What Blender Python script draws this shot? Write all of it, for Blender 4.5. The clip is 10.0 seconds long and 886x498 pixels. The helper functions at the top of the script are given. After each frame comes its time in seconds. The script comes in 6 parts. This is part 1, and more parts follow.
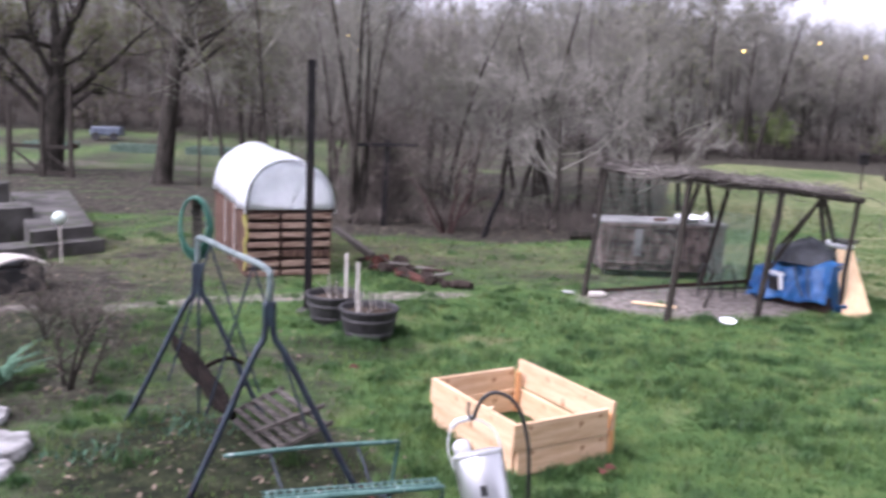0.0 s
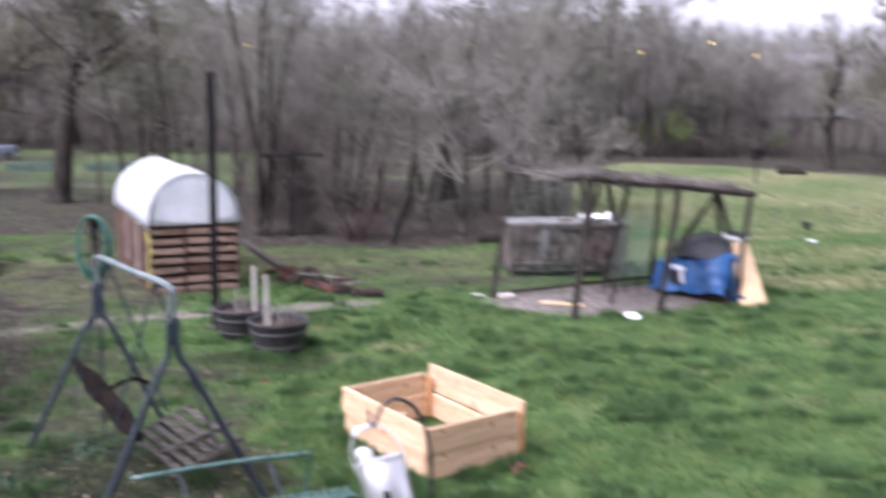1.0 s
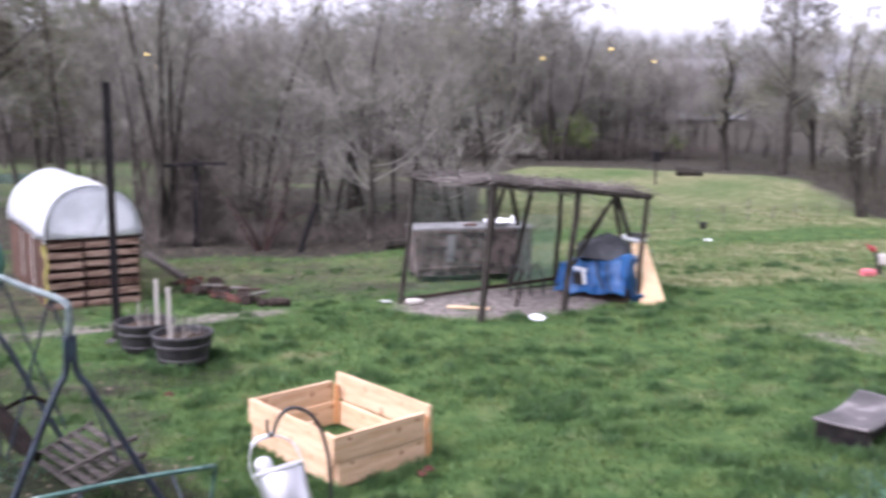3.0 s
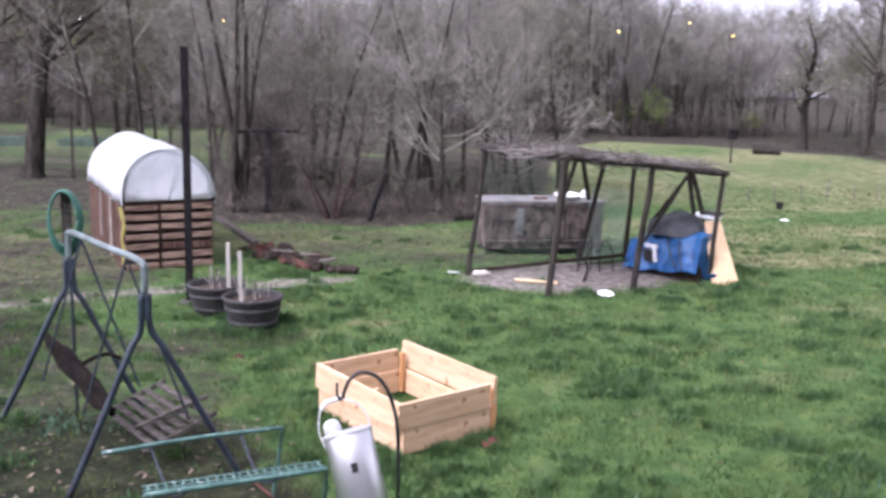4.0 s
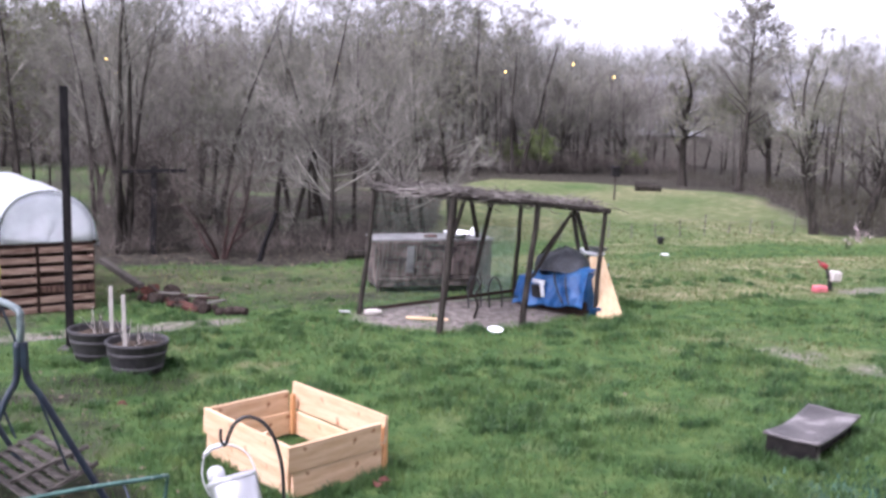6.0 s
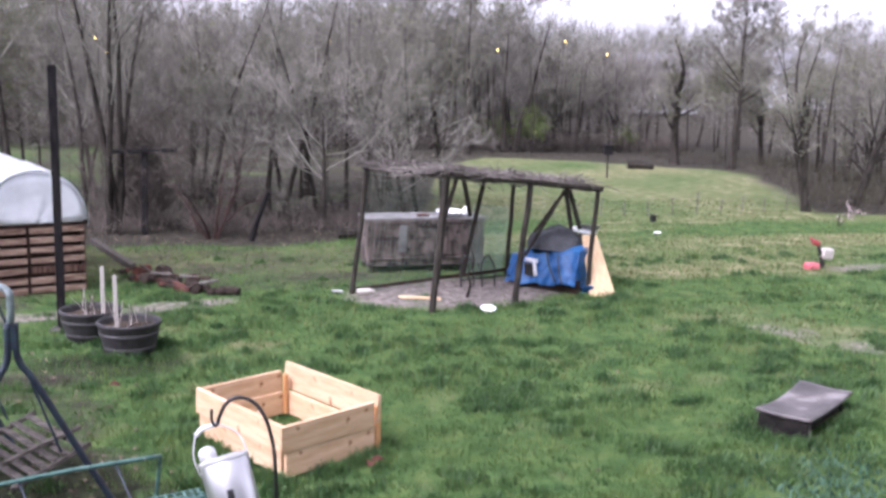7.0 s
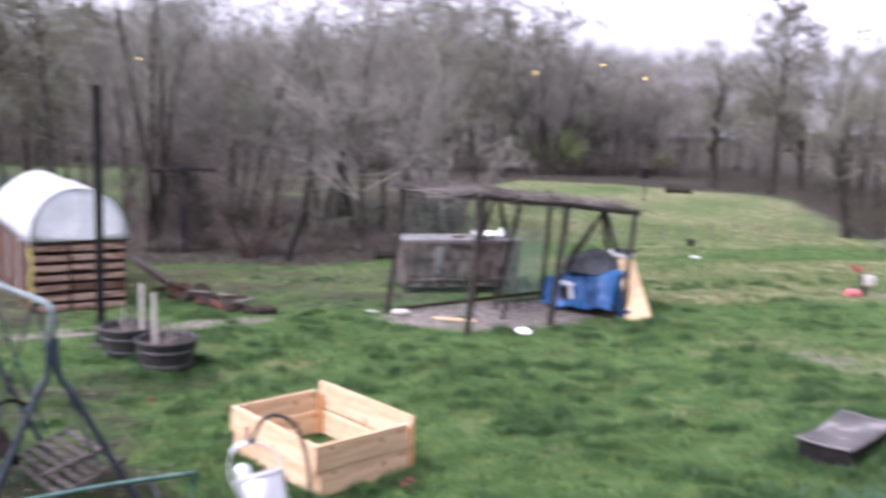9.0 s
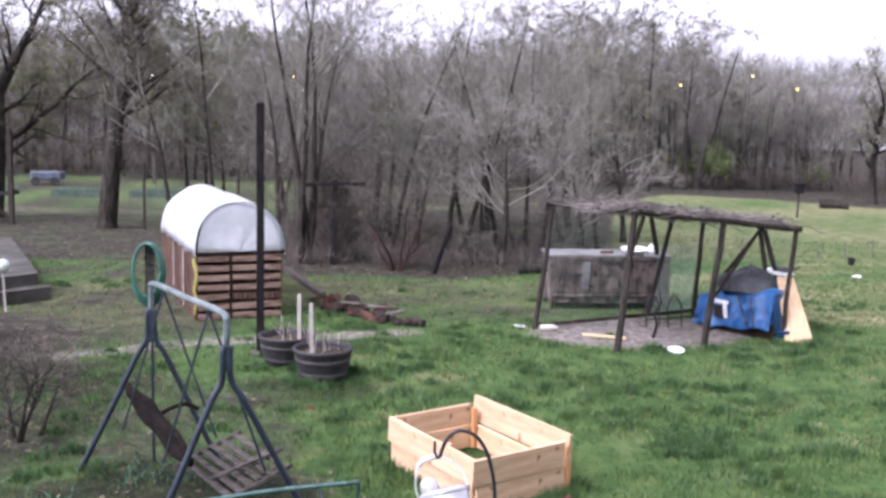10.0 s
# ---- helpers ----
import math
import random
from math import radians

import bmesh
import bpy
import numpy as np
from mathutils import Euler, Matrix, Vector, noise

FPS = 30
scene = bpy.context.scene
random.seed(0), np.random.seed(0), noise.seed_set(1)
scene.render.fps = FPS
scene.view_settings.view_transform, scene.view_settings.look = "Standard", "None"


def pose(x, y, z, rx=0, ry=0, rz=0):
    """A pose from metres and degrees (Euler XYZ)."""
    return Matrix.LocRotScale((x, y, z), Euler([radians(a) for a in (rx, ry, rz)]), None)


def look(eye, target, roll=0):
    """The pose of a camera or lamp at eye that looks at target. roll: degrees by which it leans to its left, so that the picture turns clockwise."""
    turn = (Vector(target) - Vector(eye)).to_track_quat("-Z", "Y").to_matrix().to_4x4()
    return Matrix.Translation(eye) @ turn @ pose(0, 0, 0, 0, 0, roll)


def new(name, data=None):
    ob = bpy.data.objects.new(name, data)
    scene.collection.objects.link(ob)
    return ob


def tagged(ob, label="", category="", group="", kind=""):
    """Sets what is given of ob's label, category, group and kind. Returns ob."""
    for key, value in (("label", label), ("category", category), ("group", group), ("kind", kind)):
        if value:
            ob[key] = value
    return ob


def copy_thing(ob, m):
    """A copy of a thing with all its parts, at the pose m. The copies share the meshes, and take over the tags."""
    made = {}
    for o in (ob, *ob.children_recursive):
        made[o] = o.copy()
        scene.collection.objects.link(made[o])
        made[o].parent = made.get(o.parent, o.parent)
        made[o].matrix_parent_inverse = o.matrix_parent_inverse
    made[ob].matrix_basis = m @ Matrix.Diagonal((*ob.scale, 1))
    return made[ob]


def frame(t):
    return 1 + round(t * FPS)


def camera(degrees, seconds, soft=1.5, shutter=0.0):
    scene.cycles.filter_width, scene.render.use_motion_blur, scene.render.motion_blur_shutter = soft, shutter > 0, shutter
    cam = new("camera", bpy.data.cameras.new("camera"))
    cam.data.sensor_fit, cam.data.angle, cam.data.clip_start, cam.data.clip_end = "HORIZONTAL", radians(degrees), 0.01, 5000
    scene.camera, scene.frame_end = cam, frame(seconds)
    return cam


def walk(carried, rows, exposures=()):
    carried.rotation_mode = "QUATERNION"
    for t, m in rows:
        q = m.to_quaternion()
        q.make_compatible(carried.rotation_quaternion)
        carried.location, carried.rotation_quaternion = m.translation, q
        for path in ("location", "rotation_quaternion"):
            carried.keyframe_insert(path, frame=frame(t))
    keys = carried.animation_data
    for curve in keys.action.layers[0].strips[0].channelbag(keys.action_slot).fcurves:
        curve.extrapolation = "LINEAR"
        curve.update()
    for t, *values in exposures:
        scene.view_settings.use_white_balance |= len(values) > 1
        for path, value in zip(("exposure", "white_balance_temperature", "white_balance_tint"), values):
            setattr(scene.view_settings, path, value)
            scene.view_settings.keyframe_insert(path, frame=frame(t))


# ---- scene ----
EXPO, KELVIN, TINT, SKY, SUN, SUN_AZ = 1.6, 5800.0, 29.5, 0.15, 0.8, 235.0
# ---------------------------------------------------------------- camera
def aim(eye, turn):
    """A camera pose from its place and yaw, pitch, roll in degrees."""
    yaw, pitch, roll = turn
    return Matrix.Translation(eye) @ pose(0, 0, 0, 0, 0, yaw) @ pose(0, 0, 0, 90 + pitch) @ pose(0, 0, 0, 0, 0, roll)


cam = camera(50.71, 10.0, soft=3.0, shutter=0.7)
PATH = [
    (0.0, (-0.1223, 0.1414, 2.6037), (3.576, -9.758, 2.500)),
    (0.5, (-0.0968, 0.1491, 2.6026), (0.479, -8.788, 2.136)),
    (0.8, (-0.0757, 0.1266, 2.6099), (0.974, -8.061, 1.415)),
    (1.0, (-0.0593, 0.0956, 2.6209), (-1.777, -9.216, 0.973)),
    (1.3, (-0.0339, 0.0444, 2.6411), (-6.090, -9.898, 1.099)),
    (1.5, (-0.0200, 0.0147, 2.6527), (-7.785, -10.075, 1.596)),
    (2.0, (-0.0038, -0.0188, 2.6632), (-9.761, -9.527, 2.276)),
    (2.5, (0.0013, -0.0029, 2.6512), (-10.138, -10.646, 1.480)),
    (3.0, (-0.0076, 0.0187, 2.6439), (-7.301, -8.800, 0.506)),
    (3.2, (-0.0076, 0.0187, 2.6439), (-4.151, -9.650, 1.256)),
    (3.7, (-0.0183, 0.0421, 2.6306), (-2.400, -10.450, 1.329)),
    (4.3, (-0.0324, 0.0728, 2.6130), (-5.137, -10.625, 1.715)),
    (4.5, (-0.0324, 0.0728, 2.6130), (-6.687, -10.625, 1.715)),
    (5.0, (-0.0126, 0.0296, 2.6276), (-9.414, -9.793, 2.051)),
    (5.5, (-0.0004, -0.0119, 2.6500), (-10.888, -9.647, 2.002)),
    (5.7, (-0.0004, -0.0119, 2.6500), (-10.298, -8.677, 2.002)),
    (6.3, (0.0057, 0.0029, 2.6468), (-9.550, -8.000, 1.554)),
    (6.8, (0.0104, 0.0141, 2.6444), (-9.826, -8.850, 1.498)),
    (7.0, (0.0104, 0.0141, 2.6444), (-10.206, -9.350, 1.498)),
    (7.5, (-0.0076, 0.0166, 2.6431), (-9.983, -10.225, 2.082)),
    (8.0, (0.0190, 0.0172, 2.6421), (-11.556, -9.335, 1.570)),
    (8.5, (0.0203, 0.0322, 2.6358), (-13.030, -9.037, 2.095)),
    (9.0, (0.0046, 0.0114, 2.6400), (-7.980, -8.066, 1.885)),
    (9.5, (-0.1261, 0.1007, 2.6186), (-0.432, -7.881, 1.622)),
    (10.0, (-0.1649, 0.0526, 2.6394), (0.403, -7.459, 1.464)),
]
walk(cam, [(t, aim(eye, turn)) for t, eye, turn in PATH], exposures=[(0.0, EXPO, KELVIN, TINT), (10.0, EXPO, KELVIN, TINT)])

# ---------------------------------------------------------------- light
world = bpy.data.worlds.new("overcast_evening")
scene.world = world
world.use_nodes = True
wn, wl = world.node_tree.nodes, world.node_tree.links
sky = wn.new("ShaderNodeTexSky")
sky.sky_type, sky.sun_disc = "NISHITA", False
sky.sun_elevation, sky.sun_rotation = radians(50), radians(SUN_AZ)
sky.air_density, sky.dust_density = 1.0, 4.0
cloud = wn.new("ShaderNodeHueSaturation")
cloud.inputs["Saturation"].default_value = 0.06
wl.new(sky.outputs[0], cloud.inputs["Color"])
wl.new(cloud.outputs[0], wn["Background"].inputs["Color"])
wn["Background"].inputs["Strength"].default_value = SKY
sun = new("sun", bpy.data.lights.new("sun", "SUN"))
sun.data.energy, sun.data.angle, sun.data.color = SUN, radians(40), (1.0, 0.96, 0.92)
sun.matrix_world = look((20 * math.sin(radians(SUN_AZ)), 20 * math.cos(radians(SUN_AZ)), 24), (0, 0, 0))


# ---------------------------------------------------------------- materials
def material(name, c1, c2, scale=6.0, rough=0.85, bump=0.25, metal=0.0, stretch=(1, 1, 1), fine=70.0, vary=0.15,
             island=0.0, translucent=0.0, spots=None, spot_scale=5.0, spot_at=0.66, alpha=1.0, depth=0.01):
    """A two-scale surface: broad blotches from c1 to c2, fine grain in value and relief, optional spots, variation by piece."""
    m = bpy.data.materials.new(name)
    m.use_nodes = True
    n, k = m.node_tree.nodes, m.node_tree.links
    bsdf = n["Principled BSDF"]
    co = n.new("ShaderNodeTexCoord")
    mp = n.new("ShaderNodeMapping")
    mp.inputs["Scale"].default_value = stretch
    k.new(co.outputs["Object"], mp.inputs["Vector"])
    broad, grain = n.new("ShaderNodeTexNoise"), n.new("ShaderNodeTexNoise")
    for tex, sc, de in ((broad, scale, 5), (grain, fine, 3)):
        tex.inputs["Scale"].default_value, tex.inputs["Detail"].default_value = sc, de
        k.new(mp.outputs[0], tex.inputs["Vector"])
    ramp = n.new("ShaderNodeValToRGB")
    ramp.color_ramp.elements[0].position, ramp.color_ramp.elements[1].position = 0.34, 0.66
    ramp.color_ramp.elements[0].color, ramp.color_ramp.elements[1].color = (*c1, 1), (*c2, 1)
    k.new(broad.outputs["Fac"], ramp.inputs[0])
    colour = ramp.outputs[0]
    if spots:
        sn, sr, mix = n.new("ShaderNodeTexNoise"), n.new("ShaderNodeValToRGB"), n.new("ShaderNodeMixRGB")
        sn.inputs["Scale"].default_value = spot_scale
        k.new(co.outputs["Object"], sn.inputs["Vector"])
        sr.color_ramp.elements[0].position, sr.color_ramp.elements[1].position = spot_at, spot_at + 0.06
        k.new(sn.outputs["Fac"], sr.inputs[0])
        k.new(sr.outputs[0], mix.inputs[0])
        k.new(colour, mix.inputs[1])
        mix.inputs[2].default_value = (*spots, 1)
        colour = mix.outputs[0]
    hsv, value = n.new("ShaderNodeHueSaturation"), n.new("ShaderNodeMapRange")
    value.inputs["From Min"].default_value, value.inputs["From Max"].default_value = 0.25, 0.75
    value.inputs["To Min"].default_value, value.inputs["To Max"].default_value = 1 - vary, 1 + vary
    k.new(grain.outputs["Fac"], value.inputs["Value"])
    strength = value.outputs[0]
    pick = n.new("ShaderNodeNewGeometry").outputs["Random Per Island"] if island else n.new("ShaderNodeObjectInfo").outputs["Random"]
    piece, times = n.new("ShaderNodeMapRange"), n.new("ShaderNodeMath")
    spread = island or 0.12
    piece.inputs["To Min"].default_value, piece.inputs["To Max"].default_value = 1 - spread, 1 + spread
    k.new(pick, piece.inputs["Value"])
    times.operation = "MULTIPLY"
    k.new(strength, times.inputs[0])
    k.new(piece.outputs[0], times.inputs[1])
    k.new(times.outputs[0], hsv.inputs["Value"])
    k.new(colour, hsv.inputs["Color"])
    k.new(hsv.outputs[0], bsdf.inputs["Base Color"])
    bsdf.inputs["Roughness"].default_value, bsdf.inputs["Metallic"].default_value = rough, metal
    if rough >= 0.7:
        bsdf.inputs["Specular IOR Level"].default_value = 0.12
    if bump:
        b = n.new("ShaderNodeBump")
        b.inputs["Strength"].default_value, b.inputs["Distance"].default_value = bump, depth
        k.new(grain.outputs["Fac"], b.inputs["Height"])
        k.new(b.outputs[0], bsdf.inputs["Normal"])
    if translucent or alpha < 1:
        out = n["Material Output"]
        shade = bsdf.outputs[0]
        if translucent:
            tr, mx = n.new("ShaderNodeBsdfTranslucent"), n.new("ShaderNodeMixShader")
            k.new(hsv.outputs[0], tr.inputs["Color"])
            mx.inputs[0].default_value = translucent
            k.new(shade, mx.inputs[1])
            k.new(tr.outputs[0], mx.inputs[2])
            shade = mx.outputs[0]
        if alpha < 1:
            tp, mx = n.new("ShaderNodeBsdfTransparent"), n.new("ShaderNodeMixShader")
            mx.inputs[0].default_value = alpha
            k.new(tp.outputs[0], mx.inputs[1])
            k.new(shade, mx.inputs[2])
            shade = mx.outputs[0]
        k.new(shade, out.inputs["Surface"])
    return m


def glow(name, colour, strength):
    m = bpy.data.materials.new(name)
    m.use_nodes = True
    b = m.node_tree.nodes["Principled BSDF"]
    b.inputs["Base Color"].default_value = (*colour, 1)
    b.inputs["Emission Color"].default_value, b.inputs["Emission Strength"].default_value = (*colour, 1), strength
    return m


def ground_material():
    """Turf, leaf litter, bare earth and straw, blended by the ground's own cover map."""
    m = bpy.data.materials.new("meadow_ground")
    m.use_nodes = True
    n, k = m.node_tree.nodes, m.node_tree.links
    bsdf, co, cover, split = n["Principled BSDF"], n.new("ShaderNodeTexCoord"), n.new("ShaderNodeAttribute"), n.new("ShaderNodeSeparateColor")
    cover.attribute_name = "cover"
    k.new(cover.outputs["Color"], split.inputs[0])

    def tex(scale, detail=6, rough=0.6):
        t = n.new("ShaderNodeTexNoise")
        t.inputs["Scale"].default_value, t.inputs["Detail"].default_value, t.inputs["Roughness"].default_value = scale, detail, rough
        k.new(co.outputs["Object"], t.inputs["Vector"])
        return t.outputs["Fac"]

    def ramp(fac, *stops):
        node = n.new("ShaderNodeValToRGB")
        r = node.color_ramp
        while len(r.elements) < len(stops):
            r.elements.new(0.5)
        for e, (p, c) in zip(r.elements, stops):
            e.position, e.color = p, (*c, 1)
        k.new(fac, node.inputs[0])
        return node.outputs[0]

    def blend(fac, a, b):
        x = n.new("ShaderNodeMixRGB")
        k.new(fac, x.inputs[0])
        k.new(a, x.inputs[1])
        k.new(b, x.inputs[2])
        return x.outputs[0]

    def edge(channel, fray):
        """A cover channel with a frayed edge."""
        a = n.new("ShaderNodeMath")
        a.operation = "MULTIPLY_ADD"
        k.new(fray, a.inputs[0])
        a.inputs[1].default_value = 0.9
        k.new(channel, a.inputs[2])
        r = n.new("ShaderNodeMapRange")
        r.inputs["From Min"].default_value, r.inputs["From Max"].default_value = 0.72, 1.12
        k.new(a.outputs[0], r.inputs["Value"])
        return r.outputs[0]

    fray = tex(2.6, 8, 0.7)
    turf = ramp(tex(3.4, 9, 0.7), (0.33, (0.02, 0.052, 0.015)), (0.5, (0.052, 0.1, 0.028)), (0.67, (0.105, 0.145, 0.046)))
    litter = ramp(tex(5, 10, 0.85), (0.36, (0.01, 0.009, 0.007)), (0.5, (0.032, 0.029, 0.021)), (0.64, (0.115, 0.1, 0.08)))
    earth = ramp(tex(9, 8, 0.7), (0.32, (0.06, 0.051, 0.044)), (0.52, (0.195, 0.17, 0.15)), (0.7, (0.36, 0.32, 0.285)))
    straw = ramp(tex(2.4, 7, 0.62), (0.3, (0.085, 0.1, 0.04)), (0.5, (0.14, 0.145, 0.068)), (0.72, (0.31, 0.28, 0.17)))
    colour = blend(edge(split.outputs[2], fray), turf, straw)
    colour = blend(edge(split.outputs[0], fray), colour, litter)
    colour = blend(edge(split.outputs[1], fray), colour, earth)
    # dark moss colour, which also carries painted shade on the ground
    shaded_moss = ramp(tex(6, 9, 0.75), (0.36, (0.007, 0.009, 0.005)), (0.5, (0.018, 0.022, 0.01)), (0.66, (0.05, 0.056, 0.026)))
    colour = blend(edge(cover.outputs["Alpha"], fray), colour, shaded_moss)
    k.new(colour, bsdf.inputs["Base Color"])
    bsdf.inputs["Roughness"].default_value = 0.95
    bsdf.inputs["Specular IOR Level"].default_value = 0.15
    b = n.new("ShaderNodeBump")
    b.inputs["Strength"].default_value, b.inputs["Distance"].default_value = 0.6, 0.04
    k.new(tex(22, 6, 0.7), b.inputs["Height"])
    k.new(b.outputs[0], bsdf.inputs["Normal"])
    return m


GROUND = ground_material()
GRASS = material("grass_blade", (0.036, 0.094, 0.026), (0.142, 0.2, 0.06), scale=2.8, rough=0.6, bump=0, vary=0.1, fine=3, island=0.26, translucent=0.35)
GRASS_TUFT = material("lush_shaded_blade", (0.03, 0.082, 0.023), (0.092, 0.164, 0.05), scale=3.0, rough=0.6, bump=0, vary=0.1, fine=3, island=0.4, translucent=0.3)
GRASS_DRY = material("dry_grass_blade", (0.085, 0.105, 0.035), (0.175, 0.17, 0.08), scale=1.2, rough=0.8, bump=0, vary=0.1, fine=5, island=0.4, translucent=0.3)
LEAF_DEAD = material("dead_leaf", (0.03, 0.024, 0.018), (0.2, 0.155, 0.115), scale=3, rough=0.85, bump=0, island=0.5)
PINE = material("new_pine", (0.53, 0.34, 0.195), (0.67, 0.478, 0.31), scale=3, stretch=(1, 9, 9), fine=26, rough=0.6, bump=0.08, vary=0.09, spots=(0.26, 0.11, 0.045), spot_scale=9.5, spot_at=0.69)
PINE_WARM = material("orange_pine", (0.55, 0.26, 0.1), (0.66, 0.36, 0.16), scale=3, stretch=(9, 9, 1), fine=26, rough=0.6, bump=0.08, vary=0.1)
PLY = material("plywood", (0.62, 0.42, 0.24), (0.74, 0.54, 0.33), scale=3, stretch=(6, 6, 1), fine=22, rough=0.65, bump=0.08, vary=0.08, spots=(0.5, 0.24, 0.13), spot_scale=4, spot_at=0.69)
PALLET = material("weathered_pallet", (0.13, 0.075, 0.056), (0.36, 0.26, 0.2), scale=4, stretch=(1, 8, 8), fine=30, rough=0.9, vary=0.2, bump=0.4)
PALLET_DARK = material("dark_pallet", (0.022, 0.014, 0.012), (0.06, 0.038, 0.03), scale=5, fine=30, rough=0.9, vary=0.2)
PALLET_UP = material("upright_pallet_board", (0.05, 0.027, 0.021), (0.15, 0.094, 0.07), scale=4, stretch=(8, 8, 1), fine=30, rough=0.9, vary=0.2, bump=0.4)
WRAP = material("white_plastic_sheet", (0.74, 0.76, 0.78), (0.88, 0.89, 0.9), scale=3, rough=0.35, bump=0.45, vary=0.08, fine=9, translucent=0.55, depth=0.05)
WRAP_CLEAR = material("hazy_plastic_sheet", (0.86, 0.88, 0.89), (0.93, 0.94, 0.95), scale=2.5, rough=0.3, bump=0.2, vary=0.06, fine=9, translucent=0.6, depth=0.02, alpha=0.93)
STEEL_BLUE = material("blue_green_enamel", (0.006, 0.01, 0.022), (0.016, 0.03, 0.042), scale=9, rough=0.55, vary=0.2, bump=0.15, spots=(0.05, 0.03, 0.02), spot_scale=26, spot_at=0.68)
STEEL_GREEN = material("worn_green_enamel", (0.035, 0.09, 0.076), (0.085, 0.17, 0.145), scale=12, rough=0.5, vary=0.2, bump=0.2, spots=(0.25, 0.31, 0.29), spot_scale=30, spot_at=0.62)
STEEL_GREY = material("grey_green_bar", (0.075, 0.1, 0.1), (0.15, 0.185, 0.18), scale=12, rough=0.4, vary=0.15, bump=0.15, spots=(0.09, 0.06, 0.04), spot_scale=24, spot_at=0.7)
PALE_STAKE = material("grey_fence_stake", (0.08, 0.074, 0.064), (0.18, 0.168, 0.148), scale=6, stretch=(6, 6, 1), rough=0.9, vary=0.2)
SLAT = material("grey_seat_slat", (0.036, 0.032, 0.028), (0.11, 0.098, 0.087), scale=5, stretch=(2, 9, 9), fine=34, rough=0.92, vary=0.22, bump=0.4)
ROT = material("rotten_brown_wood", (0.0032, 0.0024, 0.002), (0.013, 0.009, 0.007), scale=14, fine=60, rough=0.95, vary=0.35, bump=0.7)
POLE = material("dark_post", (0.007, 0.0065, 0.007), (0.02, 0.018, 0.018), scale=6, stretch=(5, 5, 1), fine=30, rough=0.8, vary=0.25)
RUN_WOOD = material("grey_run_post", (0.02, 0.017, 0.0145), (0.058, 0.05, 0.042), scale=6, stretch=(6, 6, 1), fine=30, rough=0.92, vary=0.25, bump=0.4)
BARREL = material("charcoal_plastic", (0.014, 0.013, 0.014), (0.032, 0.029, 0.03), scale=5, stretch=(4, 4, 1), rough=0.62, vary=0.15)
BAND = material("grey_band", (0.03, 0.028, 0.029), (0.058, 0.054, 0.054), scale=5, rough=0.55, vary=0.15)
SOIL = material("potting_soil", (0.03, 0.022, 0.017), (0.1, 0.075, 0.055), scale=22, rough=1.0, vary=0.3, bump=0.8)
STICK = material("pale_stake", (0.36, 0.33, 0.29), (0.52, 0.485, 0.44), scale=6, stretch=(6, 6, 1), rough=0.8, vary=0.1)
TARP_BLUE = material("blue_tarp", (0.008, 0.06, 0.19), (0.022, 0.13, 0.34), scale=6, rough=0.42, vary=0.2, bump=0.35, fine=18, depth=0.03)
TARP_BLACK = material("black_tarp", (0.012, 0.014, 0.018), (0.05, 0.055, 0.062), scale=5, rough=0.5, vary=0.25, bump=0.4, fine=20, depth=0.03)
HUTCH = material("mottled_hutch_panel", (0.034, 0.026, 0.023), (0.165, 0.132, 0.118), scale=4.5, stretch=(1.6, 1.6, 0.7), rough=0.9, vary=0.2, fine=40, spots=(0.035, 0.028, 0.027), spot_scale=5.5, spot_at=0.57)
ROOF_GREY = material("grey_roof_sheet", (0.09, 0.088, 0.085), (0.2, 0.195, 0.19), scale=4, rough=0.6, vary=0.15)
VINE = material("dead_vine", (0.07, 0.062, 0.055), (0.19, 0.172, 0.155), scale=1.5, rough=0.95, bump=0, vary=0.15, island=0.4)
RED_STEM = material("red_brown_stem", (0.024, 0.015, 0.013), (0.055, 0.034, 0.029), scale=6, stretch=(4, 4, 1), rough=0.85, vary=0.2)
SHADE = material("pale_green_net", (0.2, 0.3, 0.24), (0.3, 0.4, 0.33), scale=4, rough=0.8, bump=0, vary=0.1)
NET = material("green_net", (0.09, 0.15, 0.115), (0.14, 0.21, 0.165), scale=4, rough=0.8, bump=0, vary=0.1)
WHITE = material("white_plastic", (0.74, 0.75, 0.76), (0.84, 0.85, 0.86), scale=6, rough=0.4, bump=0.05, vary=0.04)
RED = material("red_plastic", (0.22, 0.022, 0.025), (0.34, 0.045, 0.045), scale=6, rough=0.45, bump=0.05, vary=0.08)
PINK = material("faded_red_plastic", (0.48, 0.1, 0.12), (0.6, 0.17, 0.18), scale=6, rough=0.5, bump=0.05, vary=0.08)
BLACK = material("black_paint", (0.01, 0.01, 0.011), (0.025, 0.024, 0.024), scale=9, rough=0.42, vary=0.15, bump=0.1)
OLIVE_TWIG = material("olive_bramble", (0.024, 0.024, 0.015), (0.07, 0.066, 0.042), scale=0.8, rough=0.95, bump=0, vary=0.15, island=0.4)
# pale spots serve as lichen and as painted highlights of the top's sheen
BENCH = material("lichen_sheen_board", (0.045, 0.039, 0.038), (0.13, 0.115, 0.11), scale=3.2, rough=0.45, vary=0.3, spots=(0.2, 0.182, 0.175), spot_scale=2.6, spot_at=0.5, bump=0.3, fine=36)
WET_SHEEN = material("wet_sheen_board", (0.16, 0.165, 0.18), (0.42, 0.42, 0.44), scale=3, rough=0.25, vary=0.12, bump=0.15)
BENCH_SIDE = material("black_board_side", (0.008, 0.007, 0.007), (0.028, 0.024, 0.021), scale=8, rough=0.8, vary=0.25)
